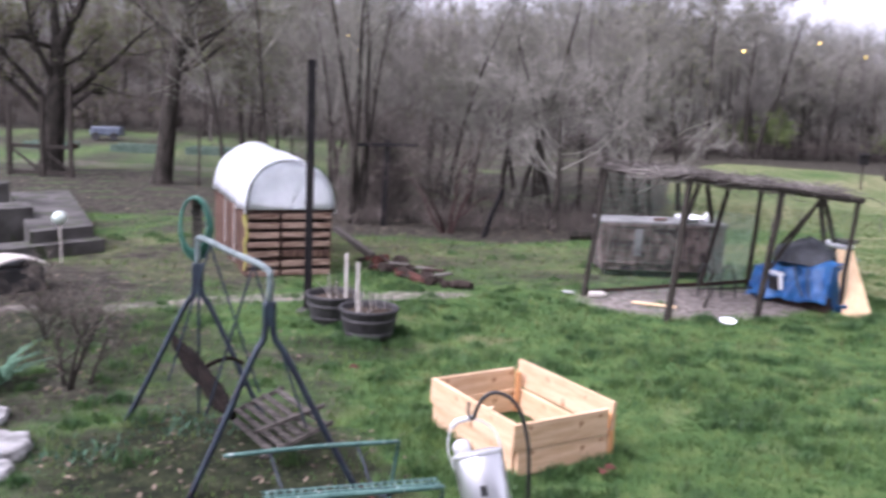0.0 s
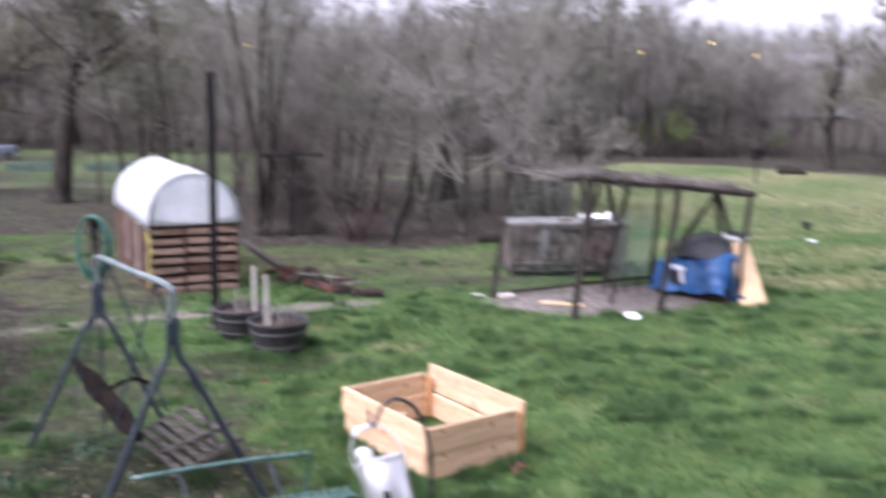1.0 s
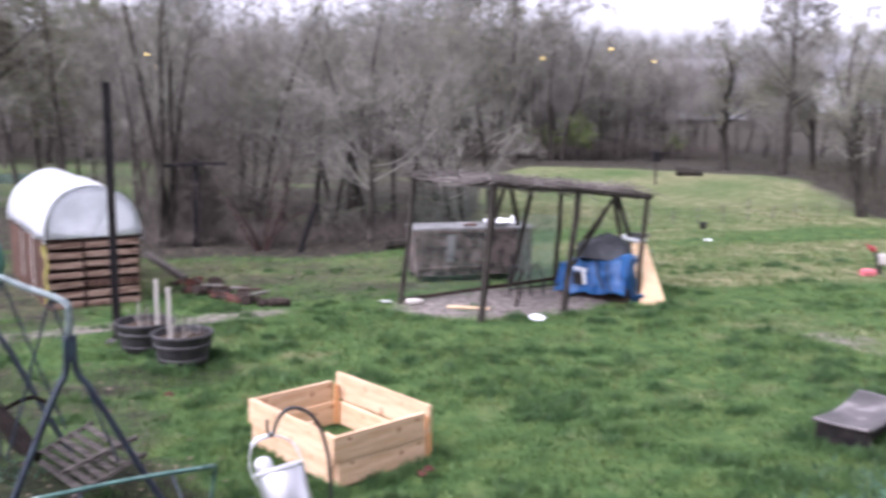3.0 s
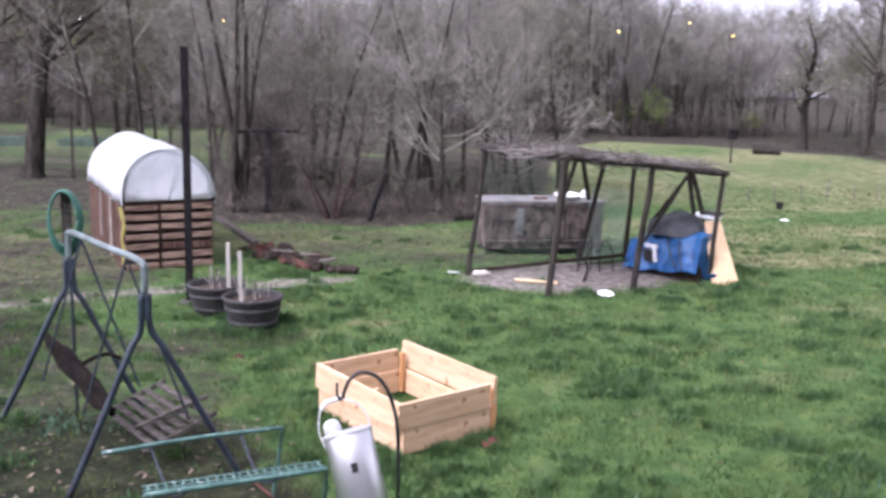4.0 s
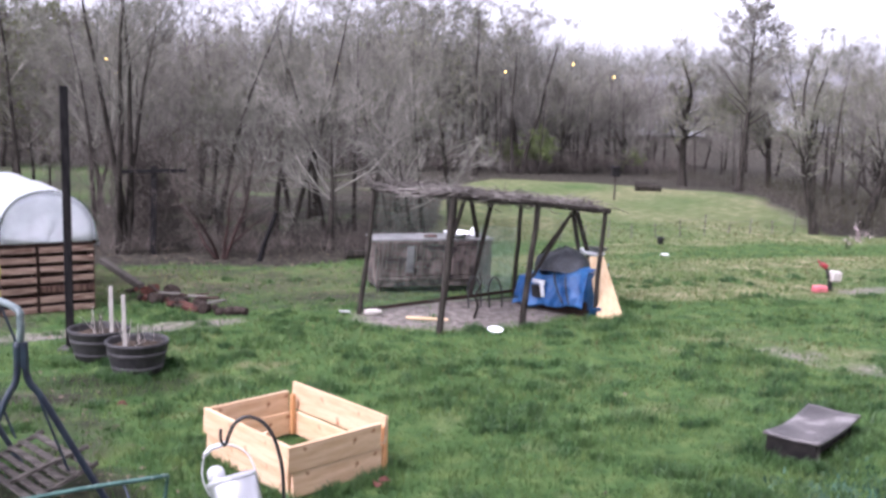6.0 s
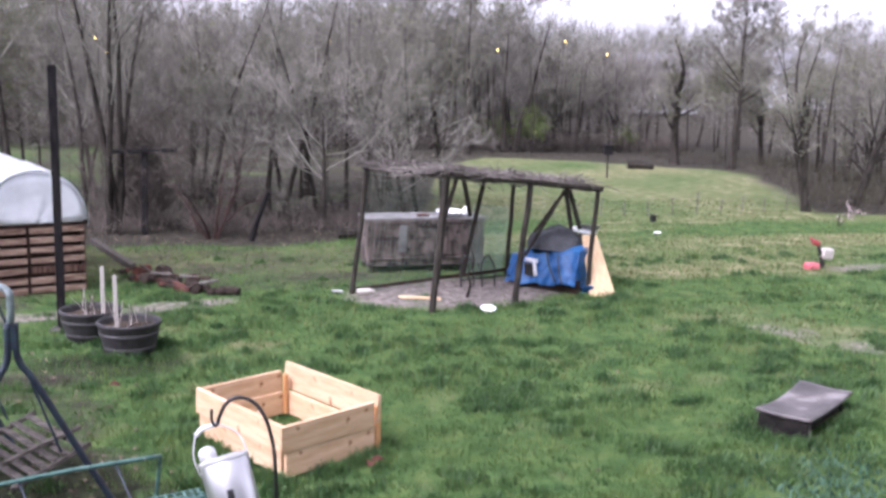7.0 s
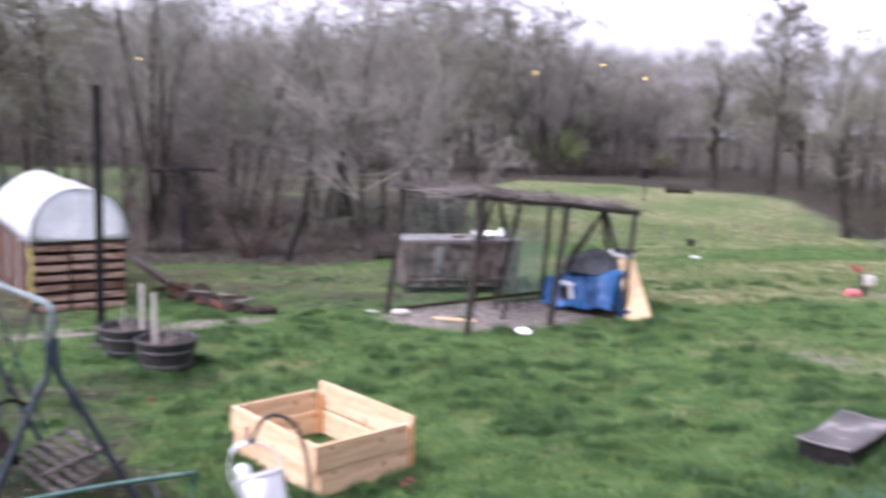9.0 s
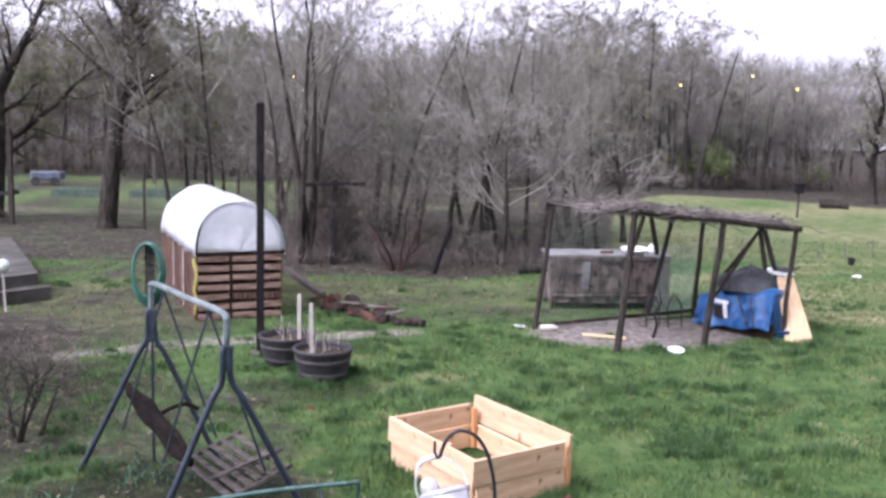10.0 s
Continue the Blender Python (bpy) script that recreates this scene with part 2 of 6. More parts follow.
STEEL = material("brushed_steel", (0.5, 0.5, 0.51), (0.64, 0.64, 0.65), scale=3, stretch=(1, 1, 0.1), fine=60, rough=0.36, metal=0.9, bump=0.04, vary=0.04)
ALU = material("dull_aluminium", (0.6, 0.6, 0.61), (0.74, 0.74, 0.75), scale=8, rough=0.4, metal=0.5, bump=0.05, vary=0.06)
CONCRETE = material("worn_concrete", (0.038, 0.036, 0.033), (0.1, 0.095, 0.088), scale=2.2, rough=0.95, vary=0.14, bump=0.35, fine=45, spots=(0.05, 0.056, 0.036), spot_scale=3.2, spot_at=0.56)
STONE = material("pale_rock", (0.15, 0.147, 0.14), (0.34, 0.332, 0.32), scale=5, rough=0.9, vary=0.16, bump=0.6, fine=24, depth=0.03)
BRICK_RED = material("red_broken_brick", (0.06, 0.028, 0.022), (0.14, 0.066, 0.052), scale=9, rough=0.95, vary=0.25, bump=0.6)
LOG = material("decayed_log", (0.018, 0.014, 0.012), (0.075, 0.057, 0.047), scale=9, stretch=(2, 8, 8), rough=0.95, vary=0.3, bump=0.7)
LOG_END = material("red_brown_log_end", (0.06, 0.024, 0.018), (0.135, 0.06, 0.044), scale=16, rough=0.95, vary=0.3, bump=0.5)
BARK = material("grey_brown_bark", (0.016, 0.014, 0.0115), (0.055, 0.048, 0.04), scale=5, stretch=(3, 3, 0.7), fine=26, rough=0.95, vary=0.3, bump=0.6, depth=0.03)
TWIG = material("grey_twig", (0.105, 0.1, 0.083), (0.235, 0.227, 0.19), scale=1.2, rough=0.95, bump=0, vary=0.15, island=0.35)
TWIG_RED = material("brown_twig", (0.062, 0.053, 0.045), (0.155, 0.134, 0.116), scale=1.2, rough=0.95, bump=0, vary=0.15, island=0.35)
TWIG_DARK = material("dark_twig", (0.04, 0.034, 0.029), (0.1, 0.086, 0.074), scale=1.2, rough=0.95, bump=0, vary=0.15, island=0.35)
TWIG_MID = material("mid_grey_twig", (0.09, 0.083, 0.071), (0.205, 0.193, 0.168), scale=1.2, rough=0.95, bump=0, vary=0.15, island=0.35)
TWIG_PALE = material("pale_twig", (0.15, 0.142, 0.122), (0.3, 0.286, 0.25), scale=1.2, rough=0.95, bump=0, vary=0.15, island=0.3)
BUD = material("spring_leaf", (0.13, 0.155, 0.05), (0.26, 0.28, 0.1), scale=1.5, rough=0.7, bump=0, vary=0.1, island=0.35, translucent=0.4)
BUD_DULL = material("dull_spring_leaf", (0.075, 0.085, 0.04), (0.15, 0.16, 0.08), scale=1.5, rough=0.75, bump=0, vary=0.1, island=0.35, translucent=0.35)
BUD_GREEN = material("fresh_green_leaf", (0.095, 0.13, 0.045), (0.18, 0.22, 0.085), scale=1.5, rough=0.7, bump=0, vary=0.1, island=0.3, translucent=0.4)
BLOSSOM = material("pink_blossom", (0.44, 0.33, 0.34), (0.6, 0.49, 0.5), scale=4, rough=0.8, bump=0, island=0.2, translucent=0.3)
SAGE = material("sage_leaf", (0.04, 0.09, 0.055), (0.095, 0.165, 0.11), scale=3, rough=0.8, bump=0, vary=0.1, island=0.3, translucent=0.2)
BED_GREEN = material("faded_green_paint", (0.05, 0.08, 0.06), (0.1, 0.135, 0.105), scale=5, rough=0.7)
HAZE = material("distant_twig", (0.105, 0.104, 0.09), (0.215, 0.212, 0.188), scale=0.35, rough=0.95, bump=0, vary=0.1, fine=2, island=0.3)
HOSE = material("green_hose", (0.02, 0.085, 0.06), (0.045, 0.15, 0.11), scale=9, rough=0.45, bump=0.05, vary=0.15)
YELLOW = material("yellow_strap", (0.3, 0.27, 0.07), (0.46, 0.42, 0.14), scale=9, rough=0.7, vary=0.1)
BLUE_GREY = material("faded_blue_paint", (0.05, 0.064, 0.09), (0.1, 0.12, 0.155), scale=3, rough=0.5, vary=0.1)
GLOBE = material("pale_green_glass", (0.42, 0.5, 0.44), (0.56, 0.63, 0.56), scale=5, rough=0.2, bump=0, vary=0.05)
SIDING = material("pale_house_wall", (0.36, 0.365, 0.375), (0.47, 0.475, 0.48), scale=1.5, rough=0.8, vary=0.06)
SHINGLE = material("grey_house_roof", (0.14, 0.14, 0.15), (0.24, 0.24, 0.25), scale=2, rough=0.9, vary=0.15)
LAMP_WHITE = glow("white_lamp_glass", (1.0, 0.95, 0.85), 5.0)
LAMP_AMBER = glow("amber_lamp_glass", (1.0, 0.72, 0.16), 2.2)


# ---------------------------------------------------------------- geometry
class Geo:
    """Vertices and faces of one mesh."""

    def __init__(self):
        self.v, self.f, self.fat = [], [], 0.004

    def add(self, vs, fs, m=None):
        o = len(self.v)
        self.v += [tuple(m @ Vector(p)) if m else tuple(p) for p in vs]
        self.f += [tuple(i + o for i in q) for q in fs]
        return self

    def box(self, sx, sy, sz, m=None, ch=0.004):
        """A box about its centre with chamfered edges."""
        h, vs, ix = (sx / 2, sy / 2, sz / 2), [], {}
        ch = min(ch, min(h) * 0.8)
        for a in (-1, 1):
            for b in (-1, 1):
                for c in (-1, 1):
                    for ax in range(3):
                        p = [a * h[0], b * h[1], c * h[2]]
                        for o in range(3):
                            if o != ax:
                                p[o] -= math.copysign(ch, p[o])
                        ix[(a, b, c, ax)] = len(vs)
                        vs.append(p)
        fs = []
        for ax in range(3):
            o1, o2 = (ax + 1) % 3, (ax + 2) % 3
            for s in (-1, 1):
                q = []
                for t, u in ((-1, -1), (1, -1), (1, 1), (-1, 1)):
                    k = [0, 0, 0]
                    k[ax], k[o1], k[o2] = s, t, u
                    q.append(ix[(*k, ax)])
                fs.append(q if s > 0 else q[::-1])
            for s in (-1, 1):
                for t in (-1, 1):
                    k1, k2 = [0, 0, 0], [0, 0, 0]
                    k1[o1] = k2[o1] = s
                    k1[o2] = k2[o2] = t
                    k1[ax], k2[ax] = -1, 1
                    q = [ix[(*k1, o1)], ix[(*k2, o1)], ix[(*k2, o2)], ix[(*k1, o2)]]
                    fs.append(q if s * t < 0 else q[::-1])
        for a in (-1, 1):
            for b in (-1, 1):
                for c in (-1, 1):
                    q = [ix[(a, b, c, ax)] for ax in range(3)]
                    fs.append(q if a * b * c > 0 else q[::-1])
        return self.add(vs, fs, m)

    def bar(self, a, b, w, h, ch=0.003, turn=0.0):
        """A squared bar from a to b; w across, h in the upright sense."""
        a, b = Vector(a), Vector(b)
        d = b - a
        up = Vector((0, 0, 1)) if abs(d.normalized().z) < 0.95 else Vector((0, 1, 0))
        y = up.cross(d).normalized()
        z = d.normalized().cross(y)
        m = Matrix((d.normalized(), y, z)).transposed().to_4x4()
        m.translation = (a + b) / 2
        return self.box(d.length, w, h, m @ pose(0, 0, 0, turn), ch)

    def tube(self, pts, radii, n=6, cap=True):
        """A tapered tube along points."""
        pts = [Vector(p) for p in pts]
        if not hasattr(radii, "__len__"):
            radii = [radii] * len(pts)
        o, side = len(self.v), None
        for i, p in enumerate(pts):
            d = (pts[min(i + 1, len(pts) - 1)] - pts[max(i - 1, 0)])
            d = d.normalized() if d.length > 1e-9 else Vector((0, 0, 1))
            if side is None:
                side = d.orthogonal().normalized()
            side = (side - d * side.dot(d))
            side = side.normalized() if side.length > 1e-6 else d.orthogonal().normalized()
            other = d.cross(side)
            for j in range(n):
                a = 2 * math.pi * j / n
                q = p + (side * math.cos(a) + other * math.sin(a)) * radii[i]
                self.v.append((q.x, q.y, q.z))
        for i in range(len(pts) - 1):
            for j in range(n):
                k = (j + 1) % n
                self.f.append((o + i * n + j, o + i * n + k, o + (i + 1) * n + k, o + (i + 1) * n + j))
        if cap:
            self.f.append(tuple(o + j for j in range(n))[::-1])
            self.f.append(tuple(o + (len(pts) - 1) * n + j for j in range(n)))
        return self

    def lathe(self, prof, n=24, m=None):
        """Turns a profile of (radius, z) about z."""
        vs, fs = [], []
        for r, z in prof:
            for j in range(n):
                a = 2 * math.pi * j / n
                vs.append((r * math.cos(a), r * math.sin(a), z))
        for i in range(len(prof) - 1):
            for j in range(n):
                k = (j + 1) % n
                fs.append((i * n + j, i * n + k, (i + 1) * n + k, (i + 1) * n + j))
        fs.append(tuple(range(n))[::-1])
        fs.append(tuple((len(prof) - 1) * n + j for j in range(n)))
        return self.add(vs, fs, m)

    def sheet(self, fn, nu, nv, thick=0.0):
        """A sheet fn(u, v) of points, u and v from 0 to 1, with a second skin at thick along its normals."""
        g = [[Vector(fn(i / nu, j / nv)) for j in range(nv + 1)] for i in range(nu + 1)]
        o, w = len(self.v), nv + 1
        self.v += [tuple(p) for row in g for p in row]
        self.f += [(o + i * w + j, o + (i + 1) * w + j, o + (i + 1) * w + j + 1, o + i * w + j + 1) for i in range(nu) for j in range(nv)]
        if thick:
            o2 = len(self.v)
            for i in range(nu + 1):
                for j in range(nv + 1):
                    du = g[min(i + 1, nu)][j] - g[max(i - 1, 0)][j]
                    dv = g[i][min(j + 1, nv)] - g[i][max(j - 1, 0)]
                    nm = du.cross(dv)
                    nm = nm.normalized() if nm.length > 1e-9 else Vector((0, 0, 1))
                    self.v.append(tuple(g[i][j] - nm * thick))
            self.f += [(o2 + i * w + j, o2 + i * w + j + 1, o2 + (i + 1) * w + j + 1, o2 + (i + 1) * w + j) for i in range(nu) for j in range(nv)]
            rim = [(i, 0) for i in range(nu)] + [(nu, j) for j in range(nv)] + [(i, nv) for i in range(nu, 0, -1)] + [(0, j) for j in range(nv, 0, -1)]
            for (a, b), (c, d) in zip(rim, rim[1:] + rim[:1]):
                self.f.append((o + a * w + b, o2 + a * w + b, o2 + c * w + d, o + c * w + d))
        return self

    def mesh(self, name, mat, smooth=False):
        me = bpy.data.meshes.new(name)
        me.from_pydata(self.v, [], self.f)
        me.materials.append(mat)
        if smooth:
            me.polygons.foreach_set("use_smooth", [True] * len(me.polygons))
        me.update()
        return me


def part(name, geo, mat, parent, label="", smooth=False, m=None):
    """Links a geometry as one mesh object under a thing or a part."""
    ob = new(name, geo if isinstance(geo, bpy.types.Mesh) else geo.mesh(name, mat, smooth))
    ob.parent = parent
    if m is not None:
        ob.matrix_basis = m
    return tagged(ob, label)


def thing(name, label, category, m=None, group="", kind=""):
    ob = new(name)
    ob.empty_display_size = 0.1
    if m is not None:
        ob.matrix_basis = m
    return tagged(ob, label, category, group, kind)


def single(name, geo, mat, label, category, m=None, group="", kind="", smooth=False):
    ob = new(name, geo.mesh(name, mat, smooth))
    if m is not None:
        ob.matrix_basis = m
    return tagged(ob, label, category, group, kind)


def tri_mesh(name, verts, tris, mat):
    """A mesh from arrays of vertices and triangles."""
    me = bpy.data.meshes.new(name)
    me.vertices.add(len(verts))
    me.vertices.foreach_set("co", np.asarray(verts, np.float32).ravel())
    me.loops.add(len(tris) * 3)
    me.loops.foreach_set("vertex_index", np.asarray(tris, np.int32).ravel())
    me.polygons.add(len(tris))
    me.polygons.foreach_set("loop_start", np.arange(0, len(tris) * 3, 3, dtype=np.int32))
    me.materials.append(mat)
    me.update(calc_edges=True)
    return me


def bend(points, steps=6):
    """A smooth line through points (Catmull-Rom)."""
    p = [Vector(q) for q in points]
    p = [2 * p[0] - p[1]] + p + [2 * p[-1] - p[-2]]
    out = []
    for i in range(1, len(p) - 2):
        for s in range(steps):
            t = s / steps
            out.append(0.5 * (2 * p[i] + (p[i + 1] - p[i - 1]) * t + (2 * p[i - 1] - 5 * p[i] + 4 * p[i + 1] - p[i + 2]) * t * t
                              + (3 * p[i] - p[i - 1] - 3 * p[i + 1] + p[i + 2]) * t ** 3))
    return out + [p[-2]]


# ---------------------------------------------------------------- ground
def smooth_step(a, b, x):
    t = np.clip((x - a) / (b - a), 0, 1)
    return t * t * (3 - 2 * t)


def waves(x, y, seed, scale):
    """A cheap smooth field in -1..1 from a few turned waves."""
    r = np.random.RandomState(seed)
    total = 0 * x
    for _ in range(7):
        a, f, p = r.uniform(0, 6.28), r.uniform(0.6, 2.2) / scale, r.uniform(0, 6.28)
        total = total + np.sin((x * np.cos(a) + y * np.sin(a)) * f * 2 + p)
    return total / 4.2


def height(x, y):
    """The ground's height: a nearly flat yard, a low wooded rise far behind."""
    x, y = np.asarray(x, float), np.asarray(y, float)
    far = np.hypot(x, y)
    z = 0.035 * waves(x, y, 3, 2.2) * smooth_step(3.0, 9.0, far) * 0.6
    z = z + (0.012 * waves(x, y, 5, 0.6) + 0.012 * waves(x, y, 6, 0.32)) * (1 - smooth_step(10, 17, far))
    z = z + 5.2 * smooth_step(56, 130, far) * (y > -40)
    return z


def line_band(x, y, pts, half):
    """1 inside a band of that half width along a line, fading to 0 outside it."""
    best = np.full(np.shape(x), 99.0)
    for (ax, ay), (bx, by) in zip(pts, pts[1:]):
        l2 = (bx - ax) ** 2 + (by - ay) ** 2
        t = np.clip(((x - ax) * (bx - ax) + (y - ay) * (by - ay)) / l2, 0, 1)
        best = np.minimum(best, np.hypot(x - ax - t * (bx - ax), y - ay - t * (by - ay)))
    return 1 - smooth_step(half * 0.6, half * 1.4, best)


def patch(x, y, cx, cy, rx, ry, turn=0.0):
    c, s = math.cos(radians(turn)), math.sin(radians(turn))
    u, v = ((x - cx) * c + (y - cy) * s) / rx, (-(x - cx) * s + (y - cy) * c) / ry
    return 1 - smooth_step(0.6, 1.25, np.hypot(u, v))


RUN = [(0.98, 12.2), (1.88, 11.09), (3.02, 11.46), (4.14, 11.92), (3.44, 13.6)]


def covers(x, y):
    """How much litter, bare earth and straw lies at a place; some litter paints in shade."""
    wob = 0.5 * waves(x, y, 11, 1.6)
    edge_y = np.interp(x, [-40, -9, -5, -2.5, 1.0, 3.0, 6.0, 9.0, 12, 17, 22, 40], [17.5, 16.8, 16.4, 15.6, 16.6, 19, 34, 40, 39, 34.5, 24, 22])
    back = np.interp(x, [-40, -9, -5, -2, 1, 3, 6, 40], [24.5, 24.5, 22, 18.8, 18.8, 20, 300, 300])
    litter = smooth_step(-0.4, 1.2, y - edge_y + wob) * (1 - smooth_step(0, 1.5, y - back + wob)) * (1 - (0.3 + 0.25 * waves(x, y, 83, 0.6)) * (x < -4.2))
    litter = np.maximum(litter, 0.9 * smooth_step(42, 50, np.hypot(x, y)))
    litter = np.maximum(litter, (0.62 + 0.16 * waves(x, y, 61, 0.8)) * patch(x, y, -4.7, 7.7, 1.6, 3.0))
    # litter round the swing, heavier to paint in the shade there
    litter = np.maximum(litter, (0.6 + 0.2 * waves(x, y, 63, 0.5)) * patch(x, y, -2.4, 5.6, 1.7, 1.4))
    litter = np.maximum(litter, (0.7 + 0.22 * waves(x, y, 71, 0.35)) * patch(x, y, -1.8, 5.85, 1.7, 1.25, -50))
    litter = np.maximum(litter, (0.5 + 0.2 * waves(x, y, 73, 0.4)) * patch(x, y, -2.9, 8.6, 1.5, 1.2))
    litter = np.maximum(litter, 0.75 * patch(x, y, -6.2, 10.5, 2.2, 2.4))
    litter = np.maximum(litter, (0.5 + 0.22 * waves(x, y, 75, 0.7)) * patch(x, y, -5.6, 14.8, 3.6, 2.8))
    side = np.interp(y, [19.5, 20.4, 21.1, 27, 34.2, 39.7], [19, 15.2, 12.9, 15.4, 17.6, 15.9])
    litter = np.maximum(litter, smooth_step(-1.0, 1.4, x - side + 0.9 * wob) * smooth_step(19.6, 20.6, y + 0.5 * wob))
    # litter dulls the garden field in place of the wood's shade
    litter = np.maximum(litter, (0.5 + 0.18 * waves(x, y * 0.4, 67, 1.6)) * smooth_step(22, 25, y) * (x < -2))
    litter = np.maximum(litter, (0.7 + 0.2 * waves(x, y, 85, 1.2)) * smooth_step(18.4, 19.2, y) * (x > -4.5) * (1 - smooth_step(0, 1.5, x - np.interp(y, [18, 24, 40], [2.6, 3.4, 5.2]))))
    litter = np.maximum(litter, (0.46 + 0.2 * waves(x, y, 69, 0.7)) * patch(x, y, -0.2, 14.4, 3.6, 2.3))
    earth = (0.62 + 0.14 * waves(x, y, 87, 0.4)) * line_band(x, y, [(-0.6, 11.85), (-1.6, 11.5), (-2.9, 11.1), (-4.4, 10.2), (-6, 9.6)], 0.22)
    earth = np.maximum(earth, (0.82 + 0.2 * waves(x, y, 89, 0.4)) * patch(x, y, 2.5, 12.35, 1.75, 1.05, 22))
    earth = np.maximum(earth, 0.52 * line_band(x, y, [(9.0, 13.6), (11, 14.3), (14, 15.2)], 0.28))
    earth = np.maximum(earth, (0.44 + 0.16 * waves(x, y, 57, 0.5)) * line_band(x, y, [(5.8, 10.0), (6.2, 9.4), (6.9, 8.7), (8.4, 8.2)], 0.36))
    earth = np.maximum(earth, 0.36 * line_band(x, y, [(-14, 26.5), (-4, 26.5)], 0.9))
    earth = np.maximum(earth, 0.3 * line_band(x, y, [(12.5, 37.5), (16.2, 35.5), (16.6, 31), (15.4, 26.5), (14.0, 23.6)], 0.5))
    straw = patch(x, y, 7.8, 15.2, 4.2, 2.4, 8) * (0.5 + 0.22 * waves(x, y, 51, 1.1))
    straw = np.maximum(straw, patch(x, y, 6.4, 13.6, 1.6, 0.5, 5))
    straw = np.maximum(straw, 0.7 * patch(x, y, 10.8, 16.8, 4.5, 0.9, 6))
    straw = np.maximum(straw, (0.36 + 0.22 * waves(x, y, 91, 0.6)) * line_band(x, y, [(5.4, 10.9), (6.4, 9.6), (7.6, 9.0), (9.5, 9.4)], 0.8))
    straw = np.maximum(straw, 1.0 * patch(x, y, -0.22, 9.78, 0.3, 0.2))
    straw = np.maximum(straw, 0.5 * patch(x, y, -2.4, 14.6, 2.4, 1.6))
    straw = np.maximum(straw, (0.34 + 0.15 * waves(x, y, 65, 2.0)) * smooth_step(20, 24, y) * (x < 2))
    straw = np.maximum(straw, 0.5 * patch(x, y, -4.6, 13.5, 2.6, 2.6))
    litter = np.maximum(litter, (0.54 + 0.2 * waves(x, y, 93, 0.5)) * patch(x, y, -4.6, 12.2, 1.7, 2.6, 25))
    litter = np.maximum(litter, (0.5 + 0.16 * waves(x, y, 95, 0.45)) * patch(x, y, -2.6, 7.6, 1.5, 1.3))
    straw = np.maximum(straw, 0.42 * patch(x, y, 0.9, 14.8, 2.4, 1.8))
    straw = np.maximum(straw, (0.52 + 0.22 * waves(x, y, 53, 2.4)) * smooth_step(18.6, 20, y) * (x > 2))
    straw = np.maximum(straw, 0.95 * patch(x, y, 4.8, 5.6, 0.35, 0.22))
    straw = np.maximum(straw, (0.52 + 0.2 * waves(x, y * 2, 77, 1.2)) * line_band(x, y, [(3.6, 16.2), (6.0, 18.0), (9.0, 19.6), (12.4, 20.6)], 0.75))
    straw = np.maximum(straw, (0.5 + 0.22 * waves(x, y, 79, 0.8)) * patch(x, y, 5.6, 15.4, 2.6, 2.4))
    straw = np.maximum(straw, (0.2 + 0.2 * waves(x, y, 81, 0.45)) * (y < 12) * (x > -1.5))
    return litter, earth, straw


def moss_and_shade(x, y):
    """How much dark moss and mud there is, with shade painted in too."""
    # under the swing: moss plus the swing's shade as ground colour
    m = (0.85 + 0.25 * waves(x, y, 97, 0.4)) * patch(x, y, -1.75, 5.7, 1.75, 1.2, -48)
    # in front of the barrels: darkened like the shade at their feet
    m = np.maximum(m, (0.6 + 0.25 * waves(x, y, 98, 0.3)) * patch(x, y, -1.6, 9.15, 0.9, 0.5))
    m = np.maximum(m, (0.6 + 0.3 * waves(x, y, 99, 0.5)) * patch(x, y, -4.4, 8.6, 1.6, 2.4))
    return np.clip(m, 0, 1)


def ground_sheet():
    xs = np.r_[-1500, -700, -350, -200, -130, -90, -65, -48, -36, -28, np.arange(-22, 26, 0.2), 28, 34, 42, 52, 66, 90, 130, 200, 350, 700, 1500]
    ys = np.r_[-1500, -600, -250, -120, -60, -30, -15, -8, -4, -1, np.arange(1, 50, 0.2), 52, 55, 60, 66, 74, 84, 96, 110, 130, 160, 220, 350, 700, 1500]
    gx, gy = np.meshgrid(xs, ys, indexing="ij")
    gz = height(gx, gy)
    v = np.stack([gx, gy, gz], -1).reshape(-1, 3)
    nx, ny = len(xs), len(ys)
    i = (np.arange(nx - 1)[:, None] * ny + np.arange(ny - 1)[None]).ravel()
    tris = np.concatenate([np.stack([i, i + ny, i + ny + 1], 1), np.stack([i, i + ny + 1, i + 1], 1)])
    me = tri_mesh("ground", v, tris, GROUND)
    me.polygons.foreach_set("use_smooth", [True] * len(me.polygons))
    col = me.color_attributes.new("cover", "FLOAT_COLOR", "POINT")
    l, e, s = covers(gx.ravel(), gy.ravel())
    col.data.foreach_set("color", np.stack([l, e, s, moss_and_shade(gx.ravel(), gy.ravel())], 1).astype(np.float32).ravel())
    return tagged(new("ground", me), "uneven spring lawn with leaf litter, bare earth and straw", "ground", kind="structure")


